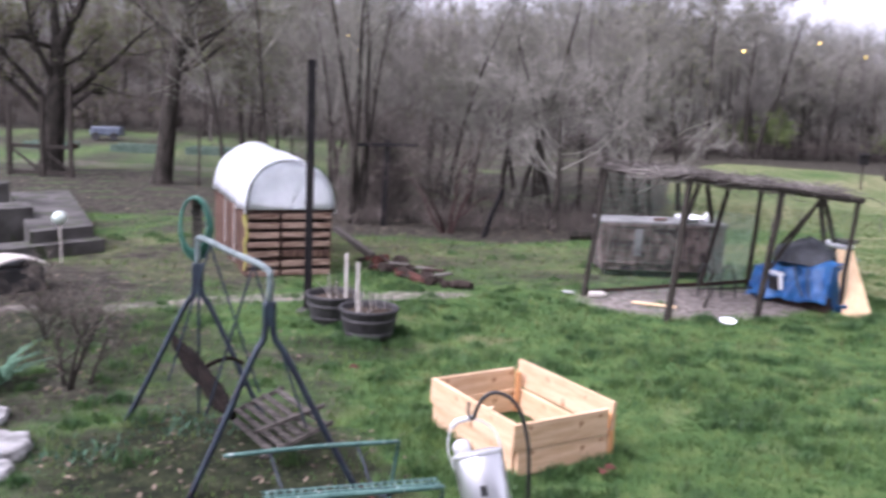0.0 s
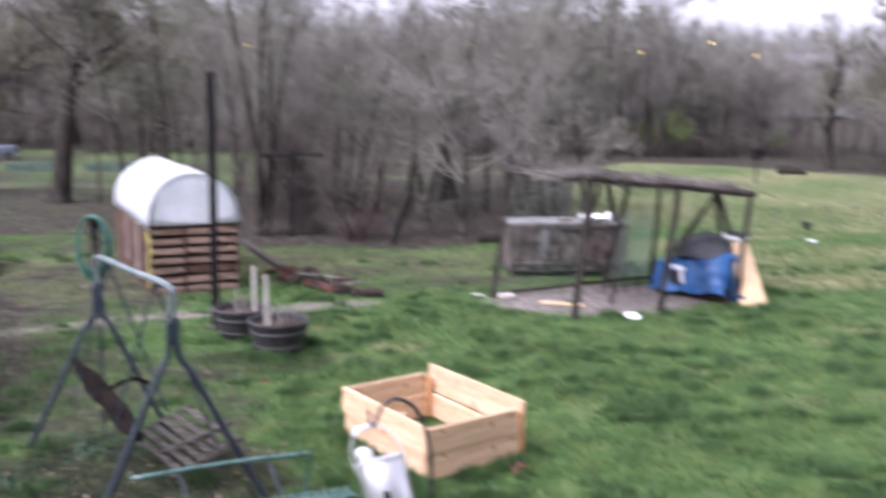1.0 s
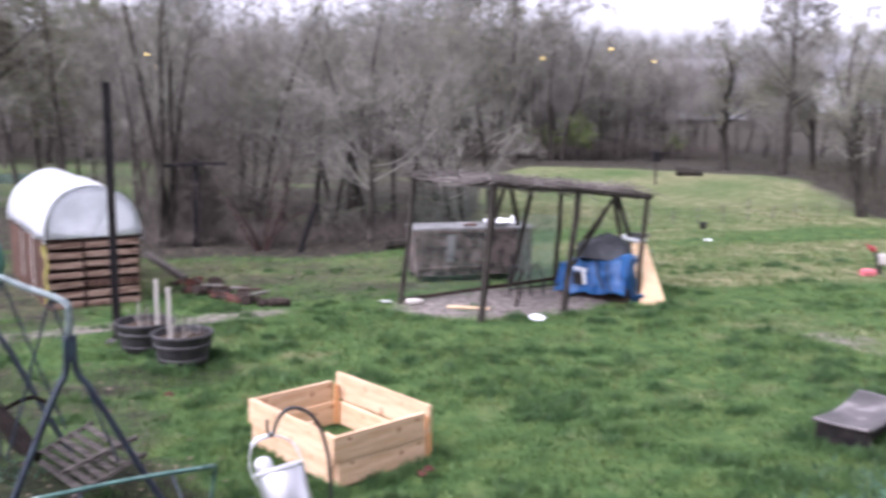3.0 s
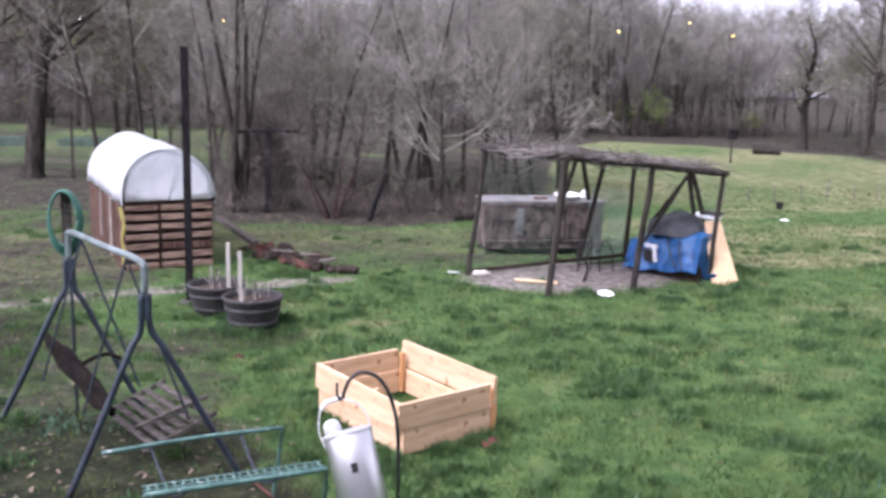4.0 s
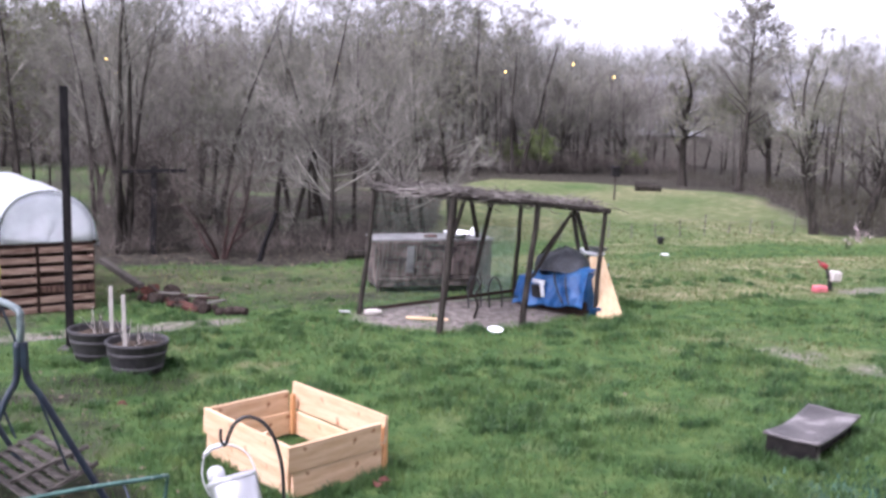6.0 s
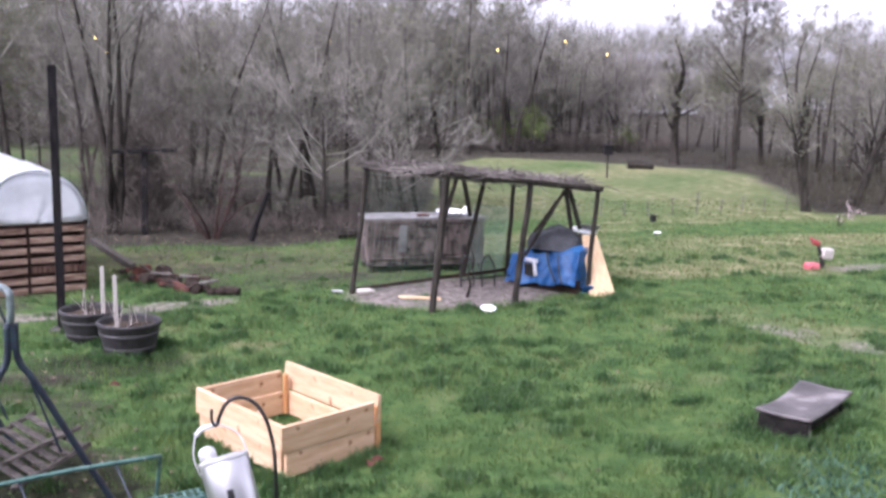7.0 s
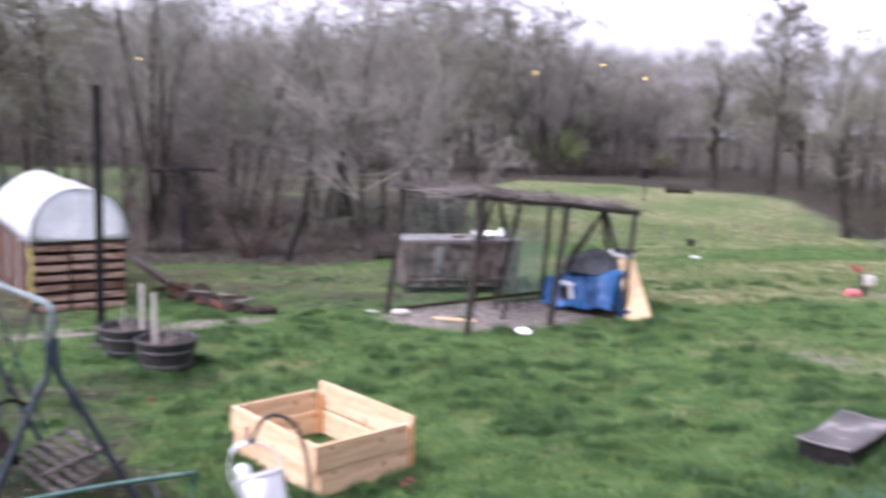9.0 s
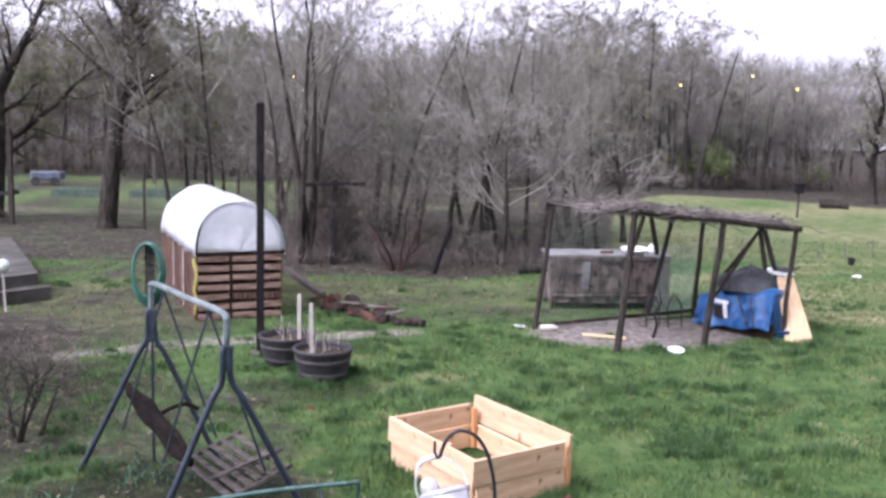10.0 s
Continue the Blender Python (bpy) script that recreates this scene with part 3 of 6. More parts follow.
def blades(name, x, y, tall, wide, mat, label, seed, lean=0.5):
    """Grass blades as one mesh: two segments and a tip each."""
    r = np.random.RandomState(seed)
    n = len(x)
    z = height(x, y) - 0.01
    a, b = r.uniform(0, 6.283, n), r.uniform(0, 6.283, n)
    side = np.stack([np.cos(a), np.sin(a), 0 * a], 1) * wide[:, None] / 2
    over = np.stack([np.cos(b), np.sin(b), 0 * b], 1) * (tall * r.uniform(0.1, 1, n) * lean)[:, None]
    foot = np.stack([x, y, z], 1)
    mid = foot + over * 0.35 + np.array([0, 0, 1]) * tall[:, None] * 0.6
    tip = foot + over + np.array([0, 0, 1]) * tall[:, None]
    v = np.stack([foot - side, foot + side, mid - side * 0.75, mid + side * 0.75, tip], 1).reshape(-1, 3)
    o = np.arange(n)[:, None, None] * 5
    t = (o + np.array([[0, 1, 3], [0, 3, 2], [2, 3, 4]])[None]).reshape(-1, 3)
    return tagged(new(name, tri_mesh(name, v, t, mat)), label, "grass", kind="stuff")


def lawn():
    r = np.random.RandomState(4)
    # short even turf
    n = 220000
    y = 2.6 + 21 * r.uniform(0, 1, n) ** 1.75
    x = r.uniform(-1, 1, n) * (1.3 + y * 0.5) * r.uniform(0.8, 1.35, n) + y * 0.13
    l, e, s = covers(x, y)
    keep = (r.uniform(0, 1, n) > np.maximum(l * 1.15, e * 1.3) + 0.3 * s + 0.5 * smooth_step(15, 22, y)) & ~((np.abs(x - 0.1) < 0.3) & (np.abs(y - 6.89) < 0.3))
    x, y = x[keep], y[keep]
    lush = 0.5 + 0.5 * np.clip(0.6 * waves(x, y, 21, 0.8) + 0.7 * waves(x, y, 22, 0.26), -1, 1)
    tall = r.uniform(0.025, 0.06, len(x)) * (0.45 + 1.2 * lush)
    blades("turf_grass", x, y, tall, r.uniform(0.006, 0.012, len(x)) * (0.7 + y / 14), GRASS, "short green spring grass over the lawn", 5)
    # long tufts, their colour darkened for the shade between blades
    m = 3000
    cy = 3.6 + 11.4 * r.uniform(0, 1, m) ** 1.15
    cx = r.uniform(-1, 1, m) * (1.2 + cy * 0.55) + cy * 0.15
    l, e, s = covers(cx, cy)
    keep = (r.uniform(0, 1, m) > np.maximum(l, e) * 1.2 + 0.6 * s) & (np.hypot(cx - 0.1, cy - 6.9) > 0.85)
    keep &= waves(cx, cy, 41, 0.7) + 0.5 * waves(cx, cy, 43, 2.4) > r.uniform(-0.5, 0.9, m)
    cx, cy = [cx[keep]], [cy[keep]]
    # grass grown up round the things that stand in it
    for ox, oy, rx, ry, turn, k in ((4.37, 6.9, 0.55, 0.3, 38.5, 46), (0.08, 6.918, 0.47, 0.63, 35, 40), (5.2, 6.05, 0.55, 0.35, 38, 24), (-1.45, 9.56, 0.3, 0.3, 0, 22), (-1.93, 10.12, 0.3, 0.3, 0, 16), (4.36, 11.8, 0.25, 0.08, 0, 10)):
        a = r.uniform(0, 6.283, k)
        u, v = np.clip(1.5 * np.cos(a), -1.05, 1.05) * rx, np.clip(1.5 * np.sin(a), -1.05, 1.05) * ry
        c, q = math.cos(radians(turn)), math.sin(radians(turn))
        cx.append(ox + c * u - q * v)
        cy.append(oy + q * u + c * v)
    cx, cy = np.concatenate(cx), np.concatenate(cy)
    per = 90
    size = np.repeat(r.uniform(0.05, 0.13, len(cx)), per)
    ox, oy = r.normal(0, 1, len(cx) * per), r.normal(0, 1, len(cx) * per)
    x, y = np.repeat(cx, per) + ox * size * 0.9, np.repeat(cy, per) + oy * size * 0.7
    inside = np.abs((x - 0.08) * 0.819 + (y - 6.918) * 0.574) < 0.39
    inside &= np.abs(-(x - 0.08) * 0.574 + (y - 6.918) * 0.819) < 0.55
    x, y, size, ox, oy = (k[~inside] for k in (x, y, size, ox, oy))
    tall = r.uniform(0.07, 0.12, len(x)) * (0.6 + size * 3.4) * np.clip(1.3 - 0.42 * np.hypot(ox, oy), 0.3, 1.25)
    blades("grass_tuft", x, y, tall, r.uniform(0.008, 0.015, len(x)), GRASS_TUFT, "long tufts of lush green grass, coloured darker for shade between blades", 6, 0.8)
    # bluish weeds
    px, py = [], []
    for cx, cy, rad, k in ((4.15, 5.75, 0.42, 900), (3.5, 5.3, 0.3, 400), (-2.45, 6.75, 0.22, 180), (-3.0, 6.1, 0.2, 120)):
        px.append(cx + r.normal(0, rad, k))
        py.append(cy + r.normal(0, rad * 0.7, k))
    x, y = np.concatenate(px), np.concatenate(py)
    blades("weed_patch", x, y, r.uniform(0.03, 0.075, len(x)), r.uniform(0.012, 0.024, len(x)), SAGE, "low grey-green weeds in the lawn", 9, 1.4)
    # dry growth
    n = 26000
    y = 8 + 16 * r.uniform(0, 1, n)
    x = r.uniform(-1, 1, n) * (1.5 + y * 0.55) + y * 0.14
    l, e, s = covers(x, y)
    keep = r.uniform(0, 1, n) < np.clip(s * 1.2 + 0.12 - e - l, 0, 1)
    x, y = x[keep], y[keep]
    blades("dry_grass", x, y, r.uniform(0.03, 0.09, len(x)), r.uniform(0.01, 0.02, len(x)), GRASS_DRY, "dry straw-coloured grass in worn patches", 7, 1.2)
    # fallen leaves
    n = 26000
    y = 5 + 19 * r.uniform(0, 1, n)
    x = r.uniform(-1, 1, n) * (2.5 + y * 0.55) + y * -0.08
    l, e, s = covers(x, y)
    keep = r.uniform(0, 1, n) < np.clip(l + 0.1 * e, 0.004, 1) * (1 - 0.6 * moss_and_shade(x, y))
    x, y = x[keep], y[keep]
    k, a, w = len(x), r.uniform(0, 6.283, len(x)), r.uniform(0.012, 0.032, len(x))
    p = np.stack([x, y, height(x, y) + 0.012], 1)
    u = np.stack([np.cos(a), np.sin(a), r.uniform(-0.5, 0.5, k)], 1) * w[:, None]
    q = np.stack([-np.sin(a), np.cos(a), r.uniform(-0.4, 0.4, k)], 1) * w[:, None] * 0.6
    v = np.stack([p - u, p + q, p + u, p - q], 1).reshape(-1, 3)
    t = (np.arange(k)[:, None, None] * 4 + np.array([[0, 1, 2], [0, 2, 3]])[None]).reshape(-1, 3)
    tagged(new("fallen_leaves", tri_mesh("fallen_leaves", v, t, LEAF_DEAD)), "dead brown leaves scattered under trees and shrubs", "leaves", kind="stuff")


ground_sheet()
lawn()
# unseen wall, added to hold light back from the near lawn
tagged(single("wall_south", Geo().box(34, 0.25, 6.4, pose(0, -1.9, 3.1), 0.01), SIDING, "plain pale unseen wall behind the viewer, added to shade the yard", "wall"), kind="structure")


# ---------------------------------------------------------------- trees
def grow(r, trunk, crown, tips, p, d, length, radius, level, plan):
    """One limb and, from it, its side limbs. plan: per level (children, length factor, angle, wander), and first how many levels count as trunk."""
    kids, factor, angle, wander = plan[level][:4]
    if level == 4:
        for _ in range(2):
            way = (d + Vector((r.gauss(0, 0.5), r.gauss(0, 0.5), r.gauss(0.1, 0.5)))).normalized()
            a, w = way.orthogonal().normalized(), max(radius, crown.fat)
            b = way.cross(a)
            end = p + way * length * r.uniform(0.7, 1.3)
            crown.add([p + a * w, p + (b * 0.87 - a * 0.5) * w, p - (b * 0.87 + a * 0.5) * w, end], [(0, 1, 3), (1, 2, 3), (2, 0, 3)])
            tips.append((end, p))
        return
    steps = (7, 5, 4, 2, 1)[level]
    rise = 0 if level == 0 else plan[level][4] if len(plan[level]) > 4 else 0.06
    fork = len(plan[0]) > 5 and level < 2
    pts, rad, q, h = [p], [radius], p.copy(), d.copy()
    for i in range(steps):
        h = (h + Vector((r.gauss(0, wander), r.gauss(0, wander), r.gauss(0, wander) + rise))).normalized()
        q = q + h * length / steps
        pts.append(q.copy())
        rad.append(radius * (1 - ((0.45 if fork else 0.93) if level == 0 else 0.75) * (i + 1) / steps))
    (trunk if level < plan[0][4] else crown).tube(pts, rad, (8, 5, 4, 3, 3)[level], cap=False)
    for c in range(kids):
        s = r.uniform(0.36 if level == 0 else 0.2, 1.0) * steps
        lead = fork and c < 2
        if lead:
            s = steps - 0.05 - 0.5 * c
        i = min(int(s), steps - 1)
        at = pts[i].lerp(pts[i + 1], s - i)
        along = (pts[i + 1] - pts[i]).normalized()
        out = along.orthogonal().normalized()
        out.rotate(Matrix.Rotation(r.uniform(0, 6.283), 3, along))
        a = radians(angle * (0.45 if lead else r.uniform(0.6, 1.4)))
        way = (along * math.cos(a) + out * math.sin(a)).normalized()
        here = rad[i] + (rad[i + 1] - rad[i]) * (s - i)
        grow(r, trunk, crown, tips, at, way, length * factor * r.uniform(0.6, 1.2) * (0.95 if lead else 1.15 - 0.5 * s / steps), max(here * (0.85 if lead else 0.44), 0.004), level + 1, plan)


PLANS = {
    "crowned": [(8, 0.8, 44, 0.05, 2, 1), (8, 0.5, 44, 0.12), (6, 0.5, 44, 0.18), (5, 0.62, 42, 0.2), (0, 0, 0, 0.25)],
    "spray": [(16, 1.0, 66, 0.03, 1), (7, 0.55, 34, 0.13, 0.2), (5, 0.52, 40, 0.18), (3, 0.6, 42, 0.22), (0, 0, 0, 0.25)],
    "straight": [(28, 0.32, 46, 0.025, 2), (6, 0.55, 45, 0.12), (6, 0.55, 42, 0.16), (5, 0.65, 40, 0.2), (0, 0, 0, 0.25)],
    "oak": [(10, 0.9, 58, 0.04, 3, 1), (9, 0.5, 45, 0.14), (8, 0.5, 45, 0.18), (5, 0.6, 42, 0.2), (0, 0, 0, 0.25)],
    "spreading": [(10, 0.6, 46, 0.06, 1), (6, 0.55, 45, 0.14), (5, 0.55, 45, 0.16), (4, 0.65, 42, 0.2), (0, 0, 0, 0.25)],
    "slim": [(14, 0.36, 42, 0.06, 1), (5, 0.55, 42, 0.12), (4, 0.55, 40, 0.16), (4, 0.65, 40, 0.2), (0, 0, 0, 0.25)],
    "bushy": [(6, 0.6, 38, 0.12, 2), (4, 0.6, 40, 0.16), (3, 0.6, 42, 0.2), (2, 0.6, 42, 0.22), (0, 0, 0, 0.28)],
}


def leaf_specks(r, tips, size, each, share):
    """Small folded leaves round the twigs' ends."""
    g = Geo()
    for end, before in tips:
        if r.random() > share:
            continue
        for _ in range(each):
            p = before.lerp(end, r.random()) + Vector((r.gauss(0, size), r.gauss(0, size), r.gauss(0, size)))
            a = Vector((r.gauss(0, 1), r.gauss(0, 1), r.gauss(0, 1))).normalized() * size
            b = a.orthogonal().normalized() * size * 0.55
            g.add([p - a, p + b, p + a, p - b], [(0, 1, 2), (0, 2, 3)])
    return g


def tree(name, seed, plan, tall, girth, bark, twig, label, leaf=None, leaf_size=0.05, each=2, share=0.5, lean=0.05, stems=1, m=None, way=None, fat=0.004, ways=()):
    """A tree of trunk, crown of twigs and, where it is in leaf, foliage. Stems above one make a clump."""
    r = random.Random(seed)
    trunk, crown, tips = Geo(), Geo(), []
    crown.fat = fat
    for s in range(stems):
        d = Vector((r.gauss(0, lean), r.gauss(0, lean), 1)).normalized()
        if ways:
            d = Vector(ways[s]).normalized()
        elif way:
            d = Vector(way).normalized()
        elif stems > 1:
            a = 6.283 * s / stems + r.uniform(-0.4, 0.4)
            wide = 0.16 if tall > 5 else 0.6
            d = Vector((math.cos(a) * r.uniform(0.04, wide), math.sin(a) * r.uniform(0.04, wide), 1)).normalized()
        foot = Vector((r.gauss(0, 0.05), r.gauss(0, 0.05), -0.15)) if stems > 1 and not ways else Vector((0, 0, -0.15))
        grow(r, trunk, crown, tips, foot, d, tall * (r.uniform(0.6, 1) if stems > 1 and not ways else 1), girth, 0, PLANS[plan])
    if stems == 1 or ways:
        trunk.tube([(0, 0, -0.2), (0, 0, 0.04), (0, 0, 0.26)], [girth * 1.5, girth * 1.2, girth * 0.9], 9, cap=False)
    t = thing(name, label, "shrub" if stems > 2 else "tree", m)
    part("trunk", trunk, bark, t, smooth=True)
    part("crown", crown, twig, t)
    if leaf:
        part("foliage", leaf_specks(r, tips, leaf_size, each, share), leaf, t)
    return t


def stand(kind, places, r, group):
    """Copies of the given trees at places (x, y, scale and, where it is stouter, by how much)."""
    for n, (x, y, s, *fat) in enumerate(places):
        src = kind[n % len(kind)]
        c = copy_thing(src, Matrix.Translation((x, y, float(height(x, y)))) @ Matrix.Rotation(r.uniform(0, 6.283), 4, "Z"))
        w = s * (fat[0] if fat else 1)
        c.scale = (w * r.uniform(0.9, 1.1), w * r.uniform(0.9, 1.1), s)
        tagged(c, group=group)


def woods():
    r = random.Random(8)
    under = Matrix.Translation((0, -60, float(height(0, -60))))
    slim = [tree("woodland_tree", 20 + i, "slim", 7.0, 0.085, BARK, TWIG, "tall slim leafless grey-brown tree at the wood's edge", m=under @ pose(6 * i, 0, 0), fat=0.0055) for i in range(3)]
    tall = [tree("woodland_tree", 24 + i, "slim", 7.4, 0.1, BARK, TWIG, "tall dark leafless tree of the wood behind the field", m=under @ pose(6 * i, -40, 0), fat=0.012) for i in range(3)]
    broad = [tree("woodland_tree", 30 + i, "spreading", 5.2, 0.11, BARK, TWIG, "spreading bare woodland tree with fine grey twigs", BUD, 0.035, 1, 0.16, m=under @ pose(6 * i, -8, 0), fat=0.009) for i in range(3)]
    budding = [tree("budding_tree", 40 + i, "spreading", 5.0, 0.09, BARK, TWIG, "woodland tree breaking into yellow-green leaf", BUD_DULL, 0.06, 2, 0.3, m=under @ pose(6 * i, -16, 0), fat=0.009) for i in range(2)]
    shrub = [tree("bare_shrub", 50 + i, "bushy", 2.3, 0.028, BARK, TWIG_RED if i % 2 else TWIG, "bare many-stemmed shrub in the undergrowth", stems=4, m=under @ pose(6 * i, -24, 0), fat=0.005) for i in range(3)]
    green = [tree("green_shrub", 60, "bushy", 2.2, 0.025, BARK, TWIG, "shrub in fresh green leaf under the trees", BUD_GREEN, 0.06, 3, 0.6, stems=5, m=under @ pose(24, -24, 0))]
    stout = [tree("field_tree", 70 + i, "crowned", 2.7, 0.15, BARK, TWIG, "stout dark-trunked tree with a hazy crown of bare twigs", BUD, 0.03, 1, 0.12, lean=0.06, m=under @ pose(6 * i, -32, 0), fat=0.011) for i in range(2)]
    # wood's edge behind the raised frame and the run
    stand(shrub, [(-3.9 + 7.2 * (i + r.random()) / 9, 18.0 + r.random() * 2.2, r.uniform(0.35, 0.7)) for i in range(9)], r, "undergrowth shrubs")
    stand(slim, [(-6.3 + 10 * (i + r.random()) / 13, 19.4 + 4.5 * r.random(), r.uniform(0.6, 0.8)) for i in range(13)], r, "edge trees")
    stand(broad, [(-4.6 + 8.6 * (i + r.random()) / 10, 21 + 6 * r.random(), r.uniform(0.62, 0.84)) for i in range(10)], r, "edge trees")
    stand(budding, [(-6.9, 26.0, 0.8), (-8.4, 29.5, 1.0), (-6.0, 24.2, 0.6), (-1.6, 22.5, 0.55), (0.6, 23.5, 0.6), (2.4, 22.0, 0.5)], r, "edge trees")
    # back of the field: a tall dark clump, then lower trees
    stand(tall, [(3.0 + 9.5 * (i + r.random()) / 14, 42 + 7 * r.random(), r.uniform(0.85, 1.12), 1.2) for i in range(14)], r, "field trees")
    stand(broad, [(1 + 10 * (i + r.random()) / 9, 45 + 7 * r.random(), r.uniform(1.05, 1.25)) for i in range(9)], r, "field trees")
    stand(broad, [(12 + 13 * (i + r.random()) / 9, 46 + 8 * r.random(), r.uniform(0.66, 0.85)) for i in range(9)], r, "field trees")
    stand(tall, [(13 + 6 * (i + r.random()) / 4, 46.5 + 4 * r.random(), r.uniform(0.55, 0.66), 1.4) for i in range(4)], r, "field trees")
    stand(shrub, [(4 + 14 * (i + r.random()) / 10, 44 + 3 * r.random(), r.uniform(0.6, 1.0)) for i in range(10)], r, "field shrubs")
    stand(green, [(11.9, 44.5, 0.85), (10.9, 45.5, 0.7), (17.5, 46, 0.5)], r, "green shrubs")
    # trees down the field's side
    stand(stout, [(16.7, 37.6, 1.12, 1.1), (17.6, 22.6, 0.9), (20.6, 37.5, 1.0), (14.2, 47.0, 1.2), (18.0, 48.5, 1.0), (20.5, 30.0, 0.95)], r, "side trees")
    stand(slim, [(19.4, 32, 0.8, 1.2), (17.8, 28.5, 0.7), (16.3, 23.0, 0.6), (16.1, 23.4, 0.55)], r, "side trees")
    stand(broad, [(20 + 12 * r.random(), 24 + 24 * (i + r.random()) / 9, r.uniform(0.65, 0.85)) for i in range(9)], r, "side trees")
    stand(budding, [(18.5 + 8 * r.random(), 26 + 20 * (i + r.random()) / 6, r.uniform(0.6, 0.8)) for i in range(6)], r, "side trees")
    stand(shrub, [(np.interp(y, [21, 28, 38], [16.6, 19.0, 21.0]) + 2.6 * r.random(), y, r.uniform(0.4, 0.7)) for y in [21.5 + 17 * (i + r.random()) / 7 for i in range(7)]], r, "side shrubs")
    # behind the garden
    stand(budding, [(-26 + 20 * (i + r.random()) / 9, 41 + 8 * r.random(), r.uniform(1.0, 1.3)) for i in range(9)], r, "garden trees")
    stand(broad, [(-28 + 22 * (i + r.random()) / 6, 44 + 8 * r.random(), r.uniform(1.0, 1.25)) for i in range(6)], r, "garden trees")
    stand(shrub, [(-26 + 20 * (i + r.random()) / 8, 42 + 3 * r.random(), r.uniform(0.7, 1.1)) for i in range(8)], r, "garden shrubs")


woods()


def spikes(name, p, d, l, w, r, mat, label):
    """Slender three-sided twigs as one mesh, from feet, directions, lengths and widths."""
    n = len(p)
    d = d / np.linalg.norm(d, axis=1)[:, None]
    a = np.cross(d, r.normal(0, 1, (n, 3)))
    a /= np.linalg.norm(a, axis=1)[:, None]
    b = np.cross(d, a)
    v = np.stack([p + a * w[:, None], p + (b * 0.87 - a * 0.5) * w[:, None], p - (b * 0.87 + a * 0.5) * w[:, None], p + d * l[:, None]], 1).reshape(-1, 3)
    t = (np.arange(n)[:, None, None] * 4 + np.array([[0, 1, 3], [1, 2, 3], [2, 0, 3]])[None]).reshape(-1, 3)
    tagged(new(name, tri_mesh(name, v, t, mat)), label, "undergrowth", kind="stuff")


def twig_haze(name, seed, n, place, long, thick, top, mat, label, low=0.05):
    """Countless fine twigs at no fixed tree, thinning towards an uneven skyline."""
    r = np.random.RandomState(seed)
    x, y = place(r, n)
    crest = top * (1 + 0.24 * waves(x, y * 0.4, seed, 2.6) + 0.12 * waves(x, y, seed + 1, 0.8))
    h = crest * (low + (1 - low) * r.uniform(0, 1, n) ** 0.85)
    d = np.stack([r.normal(0, 0.5, n), r.normal(0, 0.5, n), r.uniform(0.3, 1.2, n)], 1)
    spikes(name, np.stack([x, y, height(x, y) + h], 1), d, long * r.uniform(0.5, 1.5, n), thick * r.uniform(0.5, 1.4, n), r, mat, label)


def crowns(name, seed, count, each, place, tall, wide, long, thick, mat, label):
    """Many far crowns as one mesh: twigs strung along limbs that fan out from each stem."""
    r = np.random.RandomState(seed)
    x, y = place(r, count)
    z, hh, rr = height(x, y), tall * r.uniform(0.7, 1.12, count), wide * r.uniform(0.7, 1.25, count)
    limbs = 16
    k = np.repeat(np.arange(count), each)
    limb = k * limbs + r.randint(0, limbs, len(k))
    az, up = r.uniform(0, 6.283, count * limbs)[limb], r.uniform(0, 1, count * limbs)[limb]
    foot = np.stack([x[k], y[k], z[k] + hh[k] * (0.2 + 0.45 * up)], 1)
    reach = np.sqrt(np.clip(1 - (1.5 * up - 0.6) ** 2, 0.05, 1)) * rr[k]
    end = np.stack([x[k] + reach * np.cos(az), y[k] + reach * np.sin(az), z[k] + hh[k] * (0.42 + 0.58 * up)], 1)
    f = r.uniform(0.1, 1, len(k)) ** 0.7
    p = foot + (end - foot) * f[:, None] + r.normal(0, 1, (len(k), 3)) * (0.1 * rr[k])[:, None]
    d = end - foot
    d = d / (np.linalg.norm(d, axis=1)[:, None] + 1e-6) + r.normal(0, 0.45, (len(k), 3)) + np.array([0, 0, 0.35])
    spikes(name, p, d, long * r.uniform(0.5, 1.4, len(k)), thick * r.uniform(0.5, 1.4, len(k)), r, mat, label)
    stem = np.stack([x, y, z - 0.1], 1)
    spikes(name + "_stems", stem, np.stack([r.normal(0, 0.04, count), r.normal(0, 0.04, count), np.ones(count)], 1), hh * 0.9, r.uniform(0.03, 0.085, count) * (0.6 + tall / 10), r, BARK, "dark stems of the woodland trees")


def far_strip(r, n):
    x = r.uniform(-48, 66, n)
    return x, r.uniform(58, 80, n) + 22 * smooth_step(21, 27, x)


def clumps(r, n, x0, x1, y0, y1, count, wide):
    """Places heaped round a number of centres."""
    k = r.randint(0, count, n)
    cx, cy = r.uniform(x0, x1, count), r.uniform(y0, y1, count)
    return cx[k] + r.normal(0, wide, n), cy[k] + r.normal(0, wide * 0.6, n)


def side_strip(r, n, deep, off=0.0):
    """Places within the wood along the field's side."""
    y = 20.6 + 20 * r.uniform(0, 1, n) ** 1.3
    return np.interp(y, [20.4, 21.1, 27, 34.2, 39.7], [15.4, 13.1, 15.6, 17.9, 16.2]) + off + deep * r.uniform(0, 1, n) ** 1.2, y


